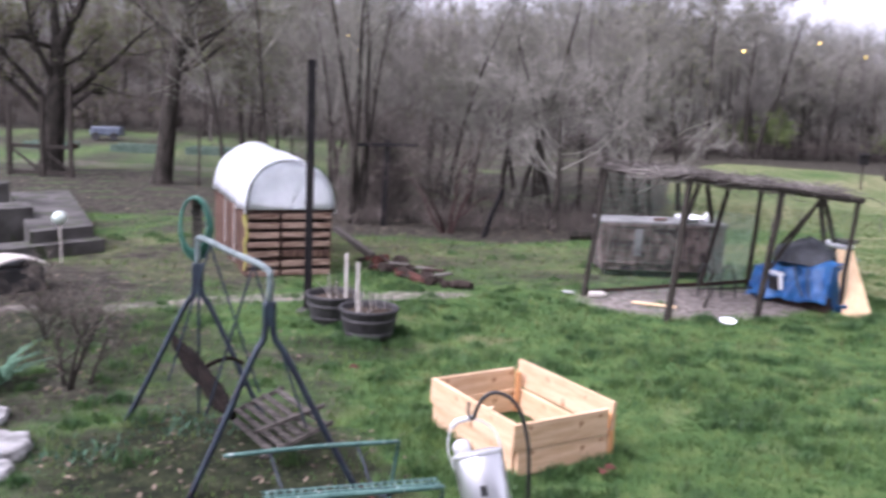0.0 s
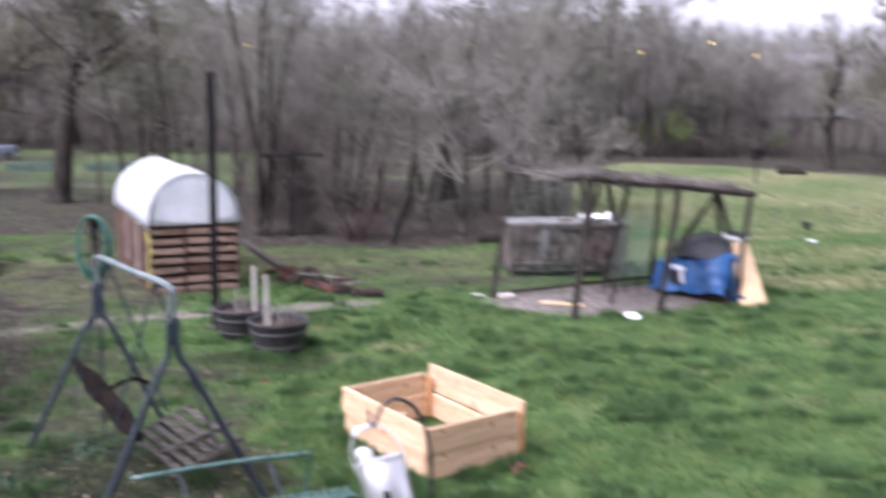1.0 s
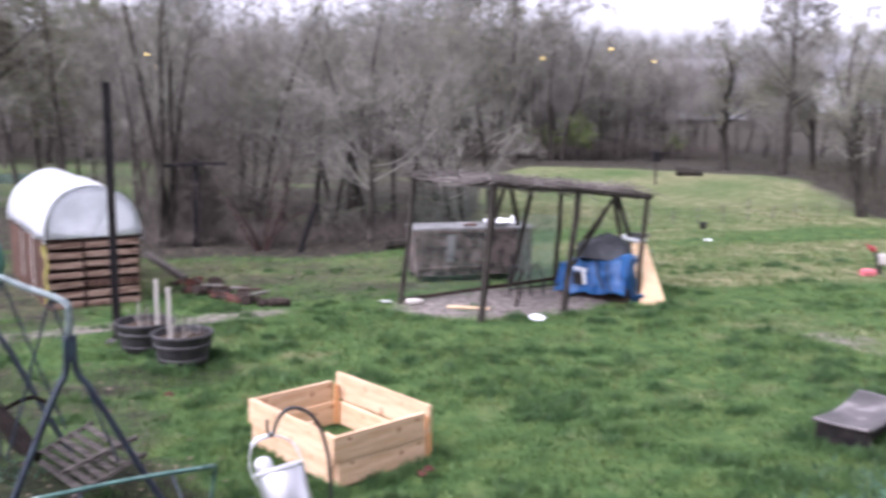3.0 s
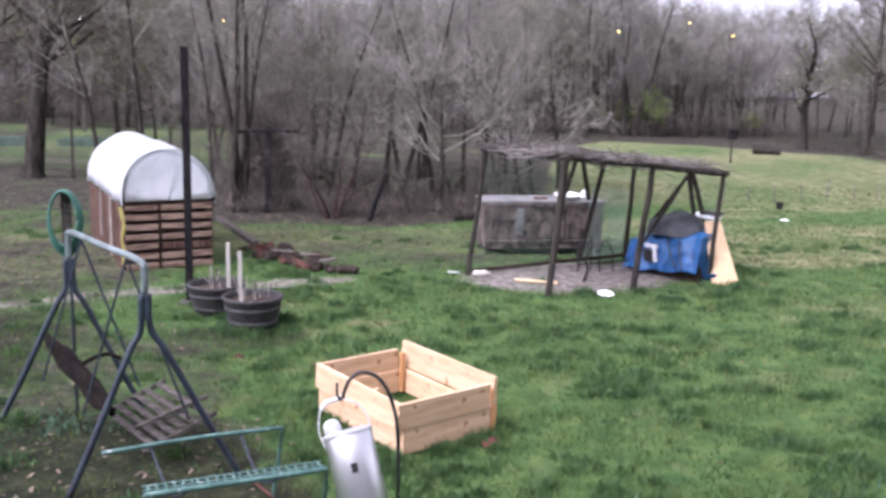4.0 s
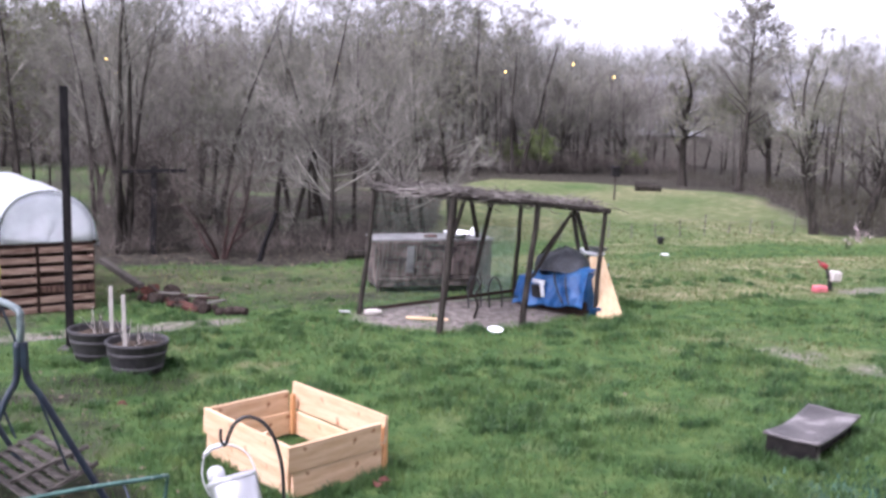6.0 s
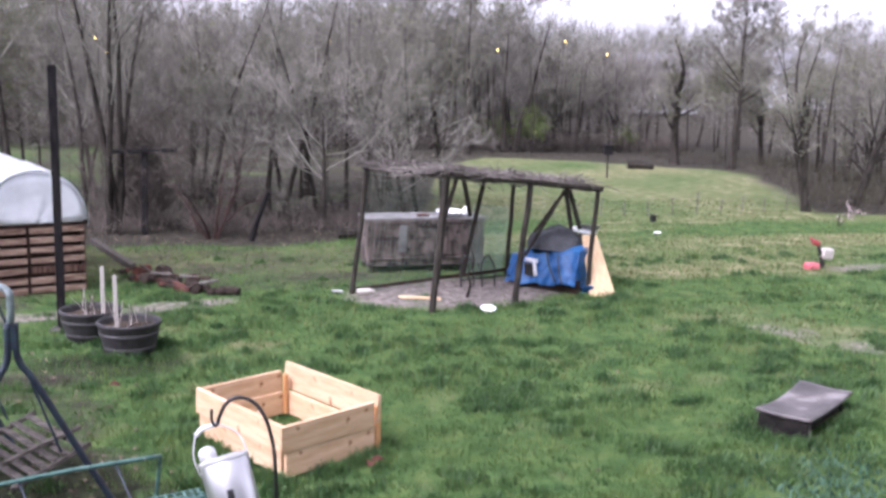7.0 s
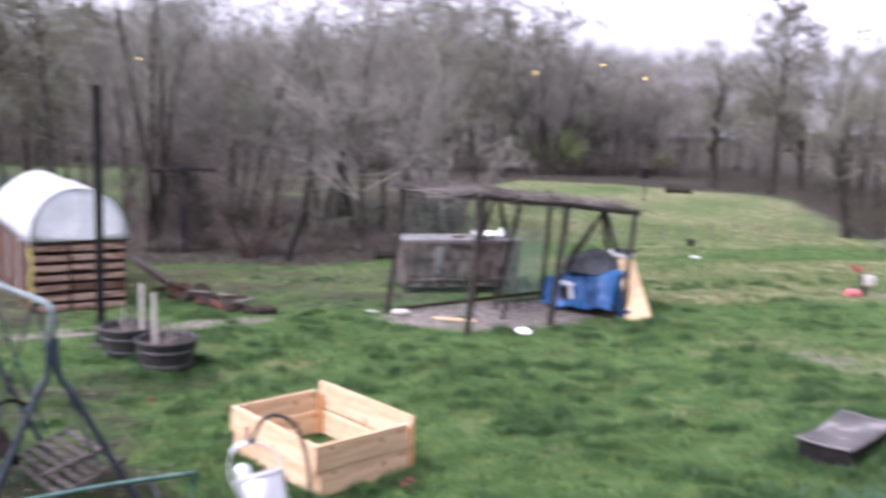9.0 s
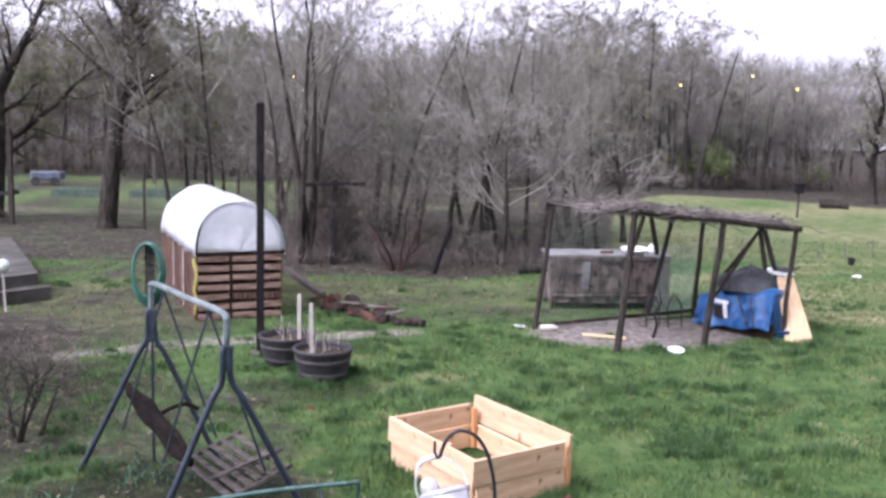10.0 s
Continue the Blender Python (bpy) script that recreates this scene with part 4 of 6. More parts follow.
def thickets():
    twig_haze("edge_thicket", 61, 9000, lambda r, n: (r.uniform(-5.2, 3.4, n), r.uniform(20.5, 27, n)), 0.75, 0.006, 3.9, TWIG_MID, "fine grey twigs filling the wood's edge", 0.3)
    twig_haze("low_thicket", 62, 1300, lambda r, n: clumps(r, n, -4.2, 2.6, 17.4, 19.2, 22, 0.3), 0.34, 0.006, 0.16, TWIG_RED, "low reddish brambles under the trees")
    twig_haze("low_thicket", 72, 900, lambda r, n: clumps(r, n, -4.2, 2.4, 17.4, 18.8, 12, 0.3), 0.36, 0.007, 0.2, TWIG_DARK, "dark brambles heaped under the trees")
    twig_haze("dark_thicket", 68, 1300, lambda r, n: (r.normal(-2.5, 0.5, n), r.normal(18.5, 0.4, n)), 0.7, 0.008, 1.9, TWIG_DARK, "dense dark tangle of stems beside the cold frame")
    twig_haze("dark_thicket", 69, 500, lambda r, n: (r.normal(0.2, 1.3, n), r.normal(20.2, 0.5, n)), 0.7, 0.007, 2.3, TWIG_DARK, "dark tangle of stems under the edge trees", 0.4)
    crowns("field_thicket", 63, 30, 340, lambda r, n: (r.uniform(1, 13, n), r.uniform(43, 55, n)), 7.6, 2.3, 1.0, 0.012, TWIG_MID, "bare grey crowns of the wood behind the field")
    crowns("field_thicket", 64, 40, 320, lambda r, n: (r.uniform(13, 27, n), r.uniform(46, 57, n)), 5.8, 2.0, 0.9, 0.014, TWIG_MID, "bare grey crowns of the wood behind the field")
    twig_haze("field_undergrowth", 76, 2600, lambda r, n: (r.uniform(2, 21, n), r.uniform(43.5, 47, n)), 0.7, 0.012, 0.6, TWIG_DARK, "dark brush along the back of the field")
    crowns("side_thicket", 65, 38, 330, lambda r, n: side_strip(r, n, 8, 3.0), 5.0, 1.5, 0.8, 0.009, TWIG_MID, "bare crowns along the field's side")
    twig_haze("side_undergrowth", 70, 2600, lambda r, n: side_strip(r, n, 6), 0.4, 0.008, 0.42, OLIVE_TWIG, "olive brambles and weeds under the field's side trees")
    twig_haze("side_undergrowth", 71, 700, lambda r, n: side_strip(r, n, 1.2), 0.36, 0.008, 0.22, TWIG_DARK, "dark brambles along the field's edge")
    crowns("distant_woods", 66, 130, 300, lambda r, n: far_strip(r, n), 6.6, 3.0, 1.7, 0.026, HAZE, "hazy grey crowns of distant woods")
    twig_haze("distant_undergrowth", 74, 9000, lambda r, n: far_strip(r, n), 1.6, 0.03, 2.6, HAZE, "hazy grey brush under distant woods")
    crowns("garden_thicket", 67, 40, 420, lambda r, n: (r.uniform(-30, -3, n), r.uniform(43, 56, n)), 7.4, 2.4, 1.1, 0.015, TWIG_RED, "bare crowns of the wood behind the garden")
    twig_haze("garden_undergrowth", 75, 5000, lambda r, n: (r.uniform(-30, -3, n), r.uniform(41, 44, n)), 0.9, 0.015, 1.6, TWIG_DARK, "dark brush along the far garden")


thickets()


def named_trees():
    g = lambda x, y: Matrix.Translation((x, y, float(height(x, y))))
    tree("garden_tree", 101, "straight", 7.6, 0.25, BARK, TWIG_RED, "large dark-barked tree breaking into pale green leaf", BUD_DULL, 0.05, 2, 0.07, m=g(-8.5, 22.5), fat=0.006, stems=2, ways=((0.03, 0.02, 1), (0.17, -0.03, 1)))
    tree("garden_tree", 107, "oak", 3.6, 0.34, BARK, TWIG_RED, "old dark tree with low spreading limbs by the gate", BUD_DULL, 0.05, 2, 0.2, lean=0.03, m=g(-11.9, 23.7), fat=0.006)
    tree("apple_tree", 113, "spray", 2.4, 0.085, BARK, TWIG_PALE, "bare old tree with a wide spray of pale upswept branches", lean=0.03, m=g(0.85, 18.2), fat=0.005)
    tree("apple_tree", 127, "spray", 2.2, 0.07, BARK, TWIG, "bare grey-twigged tree leaning over the undergrowth", lean=0.12, m=g(-0.9, 18.9), fat=0.005)
    tree("apple_tree", 129, "spray", 2.1, 0.07, BARK, TWIG_PALE, "bare pale-twigged tree behind the chicken run", lean=0.1, m=g(2.7, 19.4), fat=0.005)
    tree("thicket_tree", 131, "slim", 7.4, 0.075, BARK, TWIG, "clump of thin dark stems rising from the thicket", stems=4, m=g(-2.9, 17.7) @ pose(0, 0, 0, 0, 0, 0))
    tree("red_shrub", 137, "bushy", 1.9, 0.034, RED_STEM, TWIG_RED, "shrub with bare reddish stems by the wood's edge", stems=6, m=g(-1.15, 17.1))
    tree("garden_shrub", 139, "bushy", 0.95, 0.028, BARK, TWIG_RED, "low bare garden shrub with dark gnarled stems", stems=4, m=g(-3.62, 7.45))
    tree("garden_shrub", 149, "bushy", 0.85, 0.016, BARK, TWIG_RED, "low bare twiggy shrub beside the old path", stems=5, m=g(-4.5, 8.8))
    tree("field_tree", 157, "straight", 7.2, 0.16, BARK, TWIG_MID, "tall straight dark-trunked tree beside the field", BUD_DULL, 0.03, 1, 0.3, lean=0.01, m=g(18.18, 35.39), fat=0.011)
    tree("field_tree", 163, "crowned", 2.6, 0.11, BARK, TWIG, "dark tree forking low into two leaning stems at the field corner", BUD_DULL, 0.03, 1, 0.3, m=g(13.05, 21.35), way=(-0.12, 0, 1), fat=0.007)
    tree("field_tree", 165, "crowned", 2.5, 0.12, BARK, TWIG, "dark tree leaning over from the field's edge", BUD_DULL, 0.03, 1, 0.3, m=g(15.2, 22.6), way=(0.32, 0, 1), fat=0.007)
    tree("field_tree", 173, "crowned", 2.4, 0.085, BARK, TWIG, "slender dark tree with a forked stem by the field", BUD_DULL, 0.03, 1, 0.3, m=g(17.0, 22.4), way=(0.03, 0, 1), fat=0.007)
    tree("field_tree", 167, "slim", 4.6, 0.06, BARK, TWIG, "thin dark straight stem beside the forked tree", m=g(13.5, 22.2), way=(0.02, 0, 1), fat=0.007)
    tree("blossom_sapling", 151, "bushy", 0.55, 0.012, BARK, TWIG, "small sapling covered in pale pink blossom", BLOSSOM, 0.016, 2, 0.5, lean=0.05, m=g(12.21, 18.63))
    tree("blossom_sapling", 153, "bushy", 0.58, 0.012, BARK, TWIG, "small sapling with whitish blossom by the field's edge", BLOSSOM, 0.016, 2, 0.5, lean=0.05, m=g(14.6, 18.71))


named_trees()


# ---------------------------------------------------------------- the yard
def planter_box():
    """Raised bed of new boards: four corner posts and two courses of boards a side."""
    t = thing("raised_bed", "new unfilled raised bed of knotty pine boards on the lawn", "planter", pose(0.074, 6.908, 0.0, 0, 0, 34.7))
    hx, hy, th, w = 0.4, 0.555, 0.03, 0.192

    def board(a, b, z, tilt, name="board", wide=w):
        g = Geo()
        d = Vector((b[0] - a[0], b[1] - a[1], 0))
        g.box(d.length, th, wide, ch=0.003)
        mid = ((a[0] + b[0]) / 2, (a[1] + b[1]) / 2, z)
        m = Matrix.Translation(mid) @ Matrix.Rotation(math.atan2(d.y, d.x), 4, "Z") @ Matrix.Rotation(radians(tilt), 4, "X")
        part(name, g, PINE, t, m=m)

    lo, hi = 0.1, 0.296
    board((-hx, -hy), (hx, -hy), lo, 0)
    board((-hx - 0.05, -hy - 0.014), (hx - 0.02, -hy - 0.014), hi - 0.006, 2)
    board((-hx, -hy + 0.03), (-hx, hy), lo, 0)
    board((-hx - 0.01, -hy + 0.01), (-hx - 0.01, hy + 0.03), hi - 0.018, 2)
    board((-hx + 0.02, hy), (hx - 0.03, hy), lo, 0)
    board((-hx + 0.02, hy + 0.012), (hx - 0.05, hy + 0.012), hi - 0.022, -2)
    board((hx, -hy), (hx, hy), lo, 0)
    board((hx + 0.035, -hy - 0.02), (hx + 0.035, hy + 0.06), hi + 0.018, 5, wide=0.215)
    for x, y in ((-hx + 0.04, -hy + 0.04), (hx - 0.04, -hy + 0.04), (-hx + 0.04, hy - 0.04), (hx - 0.04, hy - 0.04)):
        part("corner_post", Geo().box(0.038, 0.038, 0.34, pose(x, y, 0.18)), PINE_WARM, t, "orange pine corner post")
    part("corner_post", Geo().box(0.045, 0.034, 0.34, pose(hx + 0.035, -hy - 0.002, 0.17)), PINE_WARM, t, "orange pine corner post")
    part("brace", Geo().box(0.3, 0.035, 0.05, pose(-hx + 0.16, hy - 0.42, 0.2, 0, 0, 20)), PINE, t)


def feeder_and_hook():
    """A black crook with a steel canister hung from it."""
    k = thing("shepherd_hook", "black iron shepherd's crook pushed into the lawn", "hook", pose(0.005, 2.93, float(height(0, 2.9))))
    arc = [(0, 0, -0.1), (0, 0, 0.9), (-0.001, 0, 1.4), (-0.02, 0, 1.56), (-0.06, 0, 1.645), (-0.115, 0, 1.672), (-0.155, 0, 1.652), (-0.176, 0, 1.61), (-0.182, 0, 1.585)]
    part("rod", Geo().tube(bend(arc, 7), 0.0062, 8), BLACK, k, smooth=True)
    part("hook_end", Geo().tube(bend([(-0.182, 0, 1.588), (-0.19, 0, 1.58), (-0.2, 0, 1.6), (-0.2, 0, 1.635)], 5), 0.005, 8), BLACK, k, smooth=True)
    # the canister hangs askew by its bail
    f = thing("steel_canister", "shiny steel canister with a bail handle hanging askew", "feeder", Matrix.Translation((-0.135, 2.9, 1.385)) @ pose(0, 0, 0, -21, 0, 0) @ pose(0, 0, 0, 0, -15, 0) @ Matrix.Scale(0.88, 4))
    part("body", Geo().lathe([(0.08, -0.2), (0.088, -0.19), (0.088, 0.115), (0.083, 0.122), (0.05, 0.128)], 40), STEEL, f, smooth=True)
    part("rim", Geo().lathe([(0.088, 0.104), (0.092, 0.108), (0.092, 0.118), (0.086, 0.122)], 40), ALU, f)
    part("spout", Geo().lathe([(0.032, 0.12), (0.032, 0.15), (0.027, 0.165), (0.014, 0.174), (0.002, 0.176)], 20, pose(-0.05, 0.0, 0.0)), ALU, f, "domed steel cap", smooth=True)
    wire = [(-0.09, 0, 0.075), (-0.1, 0, 0.14), (-0.085, 0, 0.2), (-0.06, 0, 0.235), (0.0, 0, 0.24), (0.05, 0, 0.215), (0.08, 0, 0.17), (0.09, 0, 0.09)]
    part("bail", Geo().tube(bend(wire, 6), 0.0028, 6), ALU, f, smooth=True)
    part("grip", Geo().tube([(-0.074, 0, 0.222), (-0.05, 0, 0.24), (0.012, 0, 0.243)], [0.009, 0.0095, 0.009], 10), WHITE, f, "white wooden grip", smooth=True)
    part("label", Geo().sheet(lambda u, v: (0.0895 * math.sin(-0.14 + 0.26 * u), -0.0895 * math.cos(-0.14 + 0.26 * u), -0.03 + 0.035 * v), 6, 1, 0.001), BLACK, f, "small dark rating plate")


def swing():
    s = thing("garden_swing", "old garden swing of blue-green tubing with a rotten slatted seat", "swing")
    near, far = Vector((-1.55, 5.78, 1.44)), Vector((-2.37, 6.86, 1.44))
    feet = {"near": ((-1.98, 5.5, 0), (-0.98, 5.85, 0)), "far": ((-2.9, 6.78, 0), (-1.86, 6.93, 0))}
    for side, top in (("near", near), ("far", far)):
        for foot in feet[side]:
            foot = Vector(foot)
            off = (foot - Vector((top.x, top.y, 0))).normalized() * 0.022
            a = Vector((top.x, top.y, top.z - 0.2)) + off
            b = Vector((top.x, top.y, top.z - 0.42)) + off * 1.4
            part("leg", Geo().tube(bend([a, b, b.lerp(foot, 0.14) + off * 0.4, foot.lerp(b, 0.4), foot], 6), 0.021, 10), STEEL_BLUE, s, smooth=True)
        part("collar", Geo().box(0.068, 0.04, 0.16, pose(top.x, top.y, top.z - 0.28)), STEEL_BLUE, s)
    ax = (far - near).normalized()
    d = Vector((0, 0, -0.2))
    part("top_bar", Geo().tube(bend([near + d, near + d * 0.35 - ax * 0.01, near + ax * 0.07, near.lerp(far, 0.5), far - ax * 0.07, far + d * 0.35, far + d], 7), 0.022, 12), STEEL_GREY, s, "grey-green bent top bar", smooth=True)
    # the seat hangs low and tipped
    across = Vector((0.985, 0.17, 0))
    c0, c1 = near.lerp(far, 0.2), near.lerp(far, 0.8)
    base = [Vector((c.x, c.y, 0)) for c in (c0, c1)]
    for i in range(6):
        o = across * (0.13 + 0.066 * i + (0.03 if i == 5 else 0)) + Vector((0, 0, 0.15 + 0.038 * i))
        part("seat_slat", Geo().bar(base[0] + o, base[1] + o, 0.05, 0.018), SLAT, s, "grey weathered slat")
    for b in base:
        part("seat_rail", Geo().bar(b + across * 0.06 + Vector((0, 0, 0.1)), b + across * 0.54 + Vector((0, 0, 0.36)), 0.03, 0.03), SLAT, s)
    lo, hi = Vector((-1.86, 6.02, 0.38)), Vector((-2.62, 7.03, 0.6))
    for i in range(5):
        pts = []
        for k in range(13):
            f = k / 12
            bulge = math.sin(math.pi * min(1, f * 1.05)) ** 0.7
            pts.append(lo.lerp(hi, f) + Vector((0.035 - 0.018 * i, 0.02, 0.035 - 0.021 * i)) * bulge + Vector((0.012 * math.sin(9 * f + i), 0, 0.012 * math.sin(13 * f + 2 * i))))
        part("back_slat", Geo().tube(pts, [0.018 + 0.01 * math.sin(math.pi * k / 12) + 0.006 * math.sin(5 * k + i) for k in range(13)], 7), ROT, s, "rotten dark brown back slat")
    b = base[1]
    arm = [b + across * -0.06 + Vector((0, 0, 0.46)), b + across * 0.0 + Vector((0, 0, 0.53)), b + across * 0.14 + Vector((0, 0, 0.58)), b + across * 0.24 + Vector((0, 0, 0.54))]
    part("armrest", Geo().tube(bend(arm, 4), 0.016, 7), ROT, s, "bent dark armrest")
    b = base[0].lerp(base[1], 0.22)
    part("armrest", Geo().bar(b + across * 0.08 + Vector((0, 0, 0.22)), b + across * 0.56 + Vector((0, 0, 0.42)), 0.04, 0.025), SLAT, s, "grey armrest fallen across the seat")
    for c, b in ((c0, base[0]), (c1, base[1])):
        for o, z in ((-0.3, 0.4), (0.36, 0.32)):
            part("hanger", Geo().tube([c + Vector((0, 0, -0.02)), b + across * o + Vector((0, 0, z))], 0.009, 6), STEEL_BLUE, s)
    h = thing("hose_post", "thin blue-green post beside the swing with a pale board and hook", "post", pose(-2.42, 7.0, 0))
    part("post", Geo().tube([(0, 0.03, -0.1), (0, 0.03, 1.5)], 0.012, 8), STEEL_BLUE, h)
    part("board", Geo().box(0.07, 0.025, 0.42, pose(0, 0, 1.5)), SLAT, h, "pale weathered backing board")
    part("hook", Geo().tube(bend([(0, -0.02, 1.6), (0, -0.09, 1.6), (0, -0.11, 1.64)], 4), 0.008, 6), BLACK, h)
    coil = Geo()
    r = random.Random(3)
    pts = []
    for i in range(5 * 24):
        a = 6.283 * i / 24
        lap = i // 24
        pts.append((-2.42 + (0.1 + 0.006 * lap) * math.cos(a), 6.95 + 0.012 * (lap - 2) + r.gauss(0, 0.002), 1.52 + (0.2 + 0.01 * lap) * math.sin(a) - 0.01 * lap))
    coil.tube(bend(pts, 2), 0.011, 6)
    single("garden_hose", coil, HOSE, "green garden hose coiled over a post", "hose", smooth=True)


def lounger():
    """Worn green metal frame low in the grass."""
    t = thing("lounger_frame", "worn green metal lounger frame with flaking paint", "lounger")
    a, b, c, d = Vector((-1.62, 5.06, 0.5)), Vector((-0.67, 5.46, 0.5)), Vector((-1.25, 4.53, 0.5)), Vector((-0.36, 4.86, 0.5))
    part("side_rail", Geo().tube(bend([a, a.lerp(b, 0.5) + Vector((0, 0, 0.012)), b], 6), 0.014, 8), STEEL_GREEN, t, smooth=True)
    part("side_rail", Geo().tube(bend([c, c.lerp(d, 0.5), d], 6), 0.016, 8), STEEL_GREEN, t, smooth=True)
    for i, f in enumerate((0.04, 0.08)):
        o = Vector((-0.02, 0.05, 0)) * (i + 1)
        part("edge_wire", Geo().tube([c + o, d + o], 0.007, 6), STEEL_GREEN, t)
    r = random.Random(5)
    for i in range(22):
        f = (i + 0.5) / 22
        p = c.lerp(d, f)
        part("lattice_strip", Geo().bar(p + Vector((0, -0.005, -0.004)), p + Vector((-0.035 + r.uniform(-0.01, 0.01), 0.1, 0.004)), 0.012, 0.004), STEEL_GREEN, t)
    for p, q in ((b, (-0.74, 5.52, 0)), (d, (-0.4, 4.95, 0)), (c, (-1.3, 4.62, 0))):
        part("leg", Geo().tube(bend([p, p.lerp(Vector(q), 0.3) + Vector((0, 0.02, 0)), q], 5), 0.011, 7), STEEL_GREEN, t, smooth=True)
    for f in (0.25, 0.75):
        pts = [a.lerp(b, f), a.lerp(b, f).lerp(c.lerp(d, f), 0.5) + Vector((0, 0, -0.16)), c.lerp(d, f)]
        part("cross_bar", Geo().tube(bend(pts, 6), 0.008, 6), STEEL_BLUE, t, smooth=True)
    single("rusty_rod", Geo().tube(bend([(-0.95, 5.72, 0.1), (-0.85, 5.62, 0.06), (-0.72, 5.5, 0.02)], 4), 0.009, 6), BRICK_RED, "thin rusty rod lying in the grass", "rod")


def post():
    t = thing("tall_post", "tall dark square post standing beside the planters", "post", pose(-2.29, 10.45, 0, 0, 0, 12))
    part("shaft", Geo().box(0.088, 0.088, 3.0, pose(0, 0, 1.35), 0.008), POLE, t)
    part("footing", Geo().lathe([(0.14, -0.05), (0.13, 0.03), (0.07, 0.06)], 14), CONCRETE, t, "rough concrete footing")


def barrel(m, soil_z, label, seed):
    b = thing("half_barrel", label, "planter", m, "half barrel planters")
    n = 40
    prof = [(0.22, 0.0), (0.235, 0.01), (0.25, 0.06), (0.285, 0.2), (0.302, 0.285), (0.312, 0.3), (0.316, 0.325), (0.308, 0.335), (0.285, 0.332), (0.28, 0.3), (0.276, 0.22)]
    part("tub", Geo().lathe(prof, n), BARREL, b, smooth=True)
    for z, r in ((0.05, 0.2485), (0.19, 0.284)):
        part("hoop", Geo().lathe([(r - 0.004, z), (r + 0.005, z + 0.004), (r + 0.011, z + 0.044), (r + 0.004, z + 0.05)], n), BAND, b, "grey moulded hoop", smooth=True)
    rr = random.Random(seed)

    def earth(u, v):
        a, q = 6.283 * u, 0.28 * v
        return (q * math.cos(a), q * math.sin(a), soil_z + 0.03 * noise.noise((q * 9 * math.cos(a), q * 9 * math.sin(a), seed)) - 0.02 * v)
    part("soil", Geo().sheet(earth, 28, 6), SOIL, b)
    for i in range(26):
        a, q = rr.uniform(0, 6.28), rr.uniform(0, 0.25)
        p = Vector((q * math.cos(a), q * math.sin(a), soil_z))
        part("dead_stem", Geo().tube([p, p + Vector((rr.gauss(0, 0.05), rr.gauss(0, 0.05), rr.uniform(0.06, 0.26)))], [0.005, 0.003], 4), STICK if i % 3 == 0 else SLAT, b)
    return b


def barrels():
    barrel(pose(-1.455, 9.56, 0.0), 0.28, "dark half-barrel planter with bare soil and dead stems", 1)
    barrel(pose(-1.93, 10.12, 0.0, 0, 0, 40), 0.28, "dark half-barrel planter beside the tall post", 2)
    for x, y, lean in ((-1.55, 9.42, -1.0), (-1.76, 9.9, 0.0)):
        single("marker_stake", Geo().box(0.038, 0.014, 0.58, pose(0, 0, 0.29), 0.003), STICK, "pale wooden marker stake stuck in a planter", "stake", pose(x, y, 0.24, 0, lean, 10), "marker stakes")


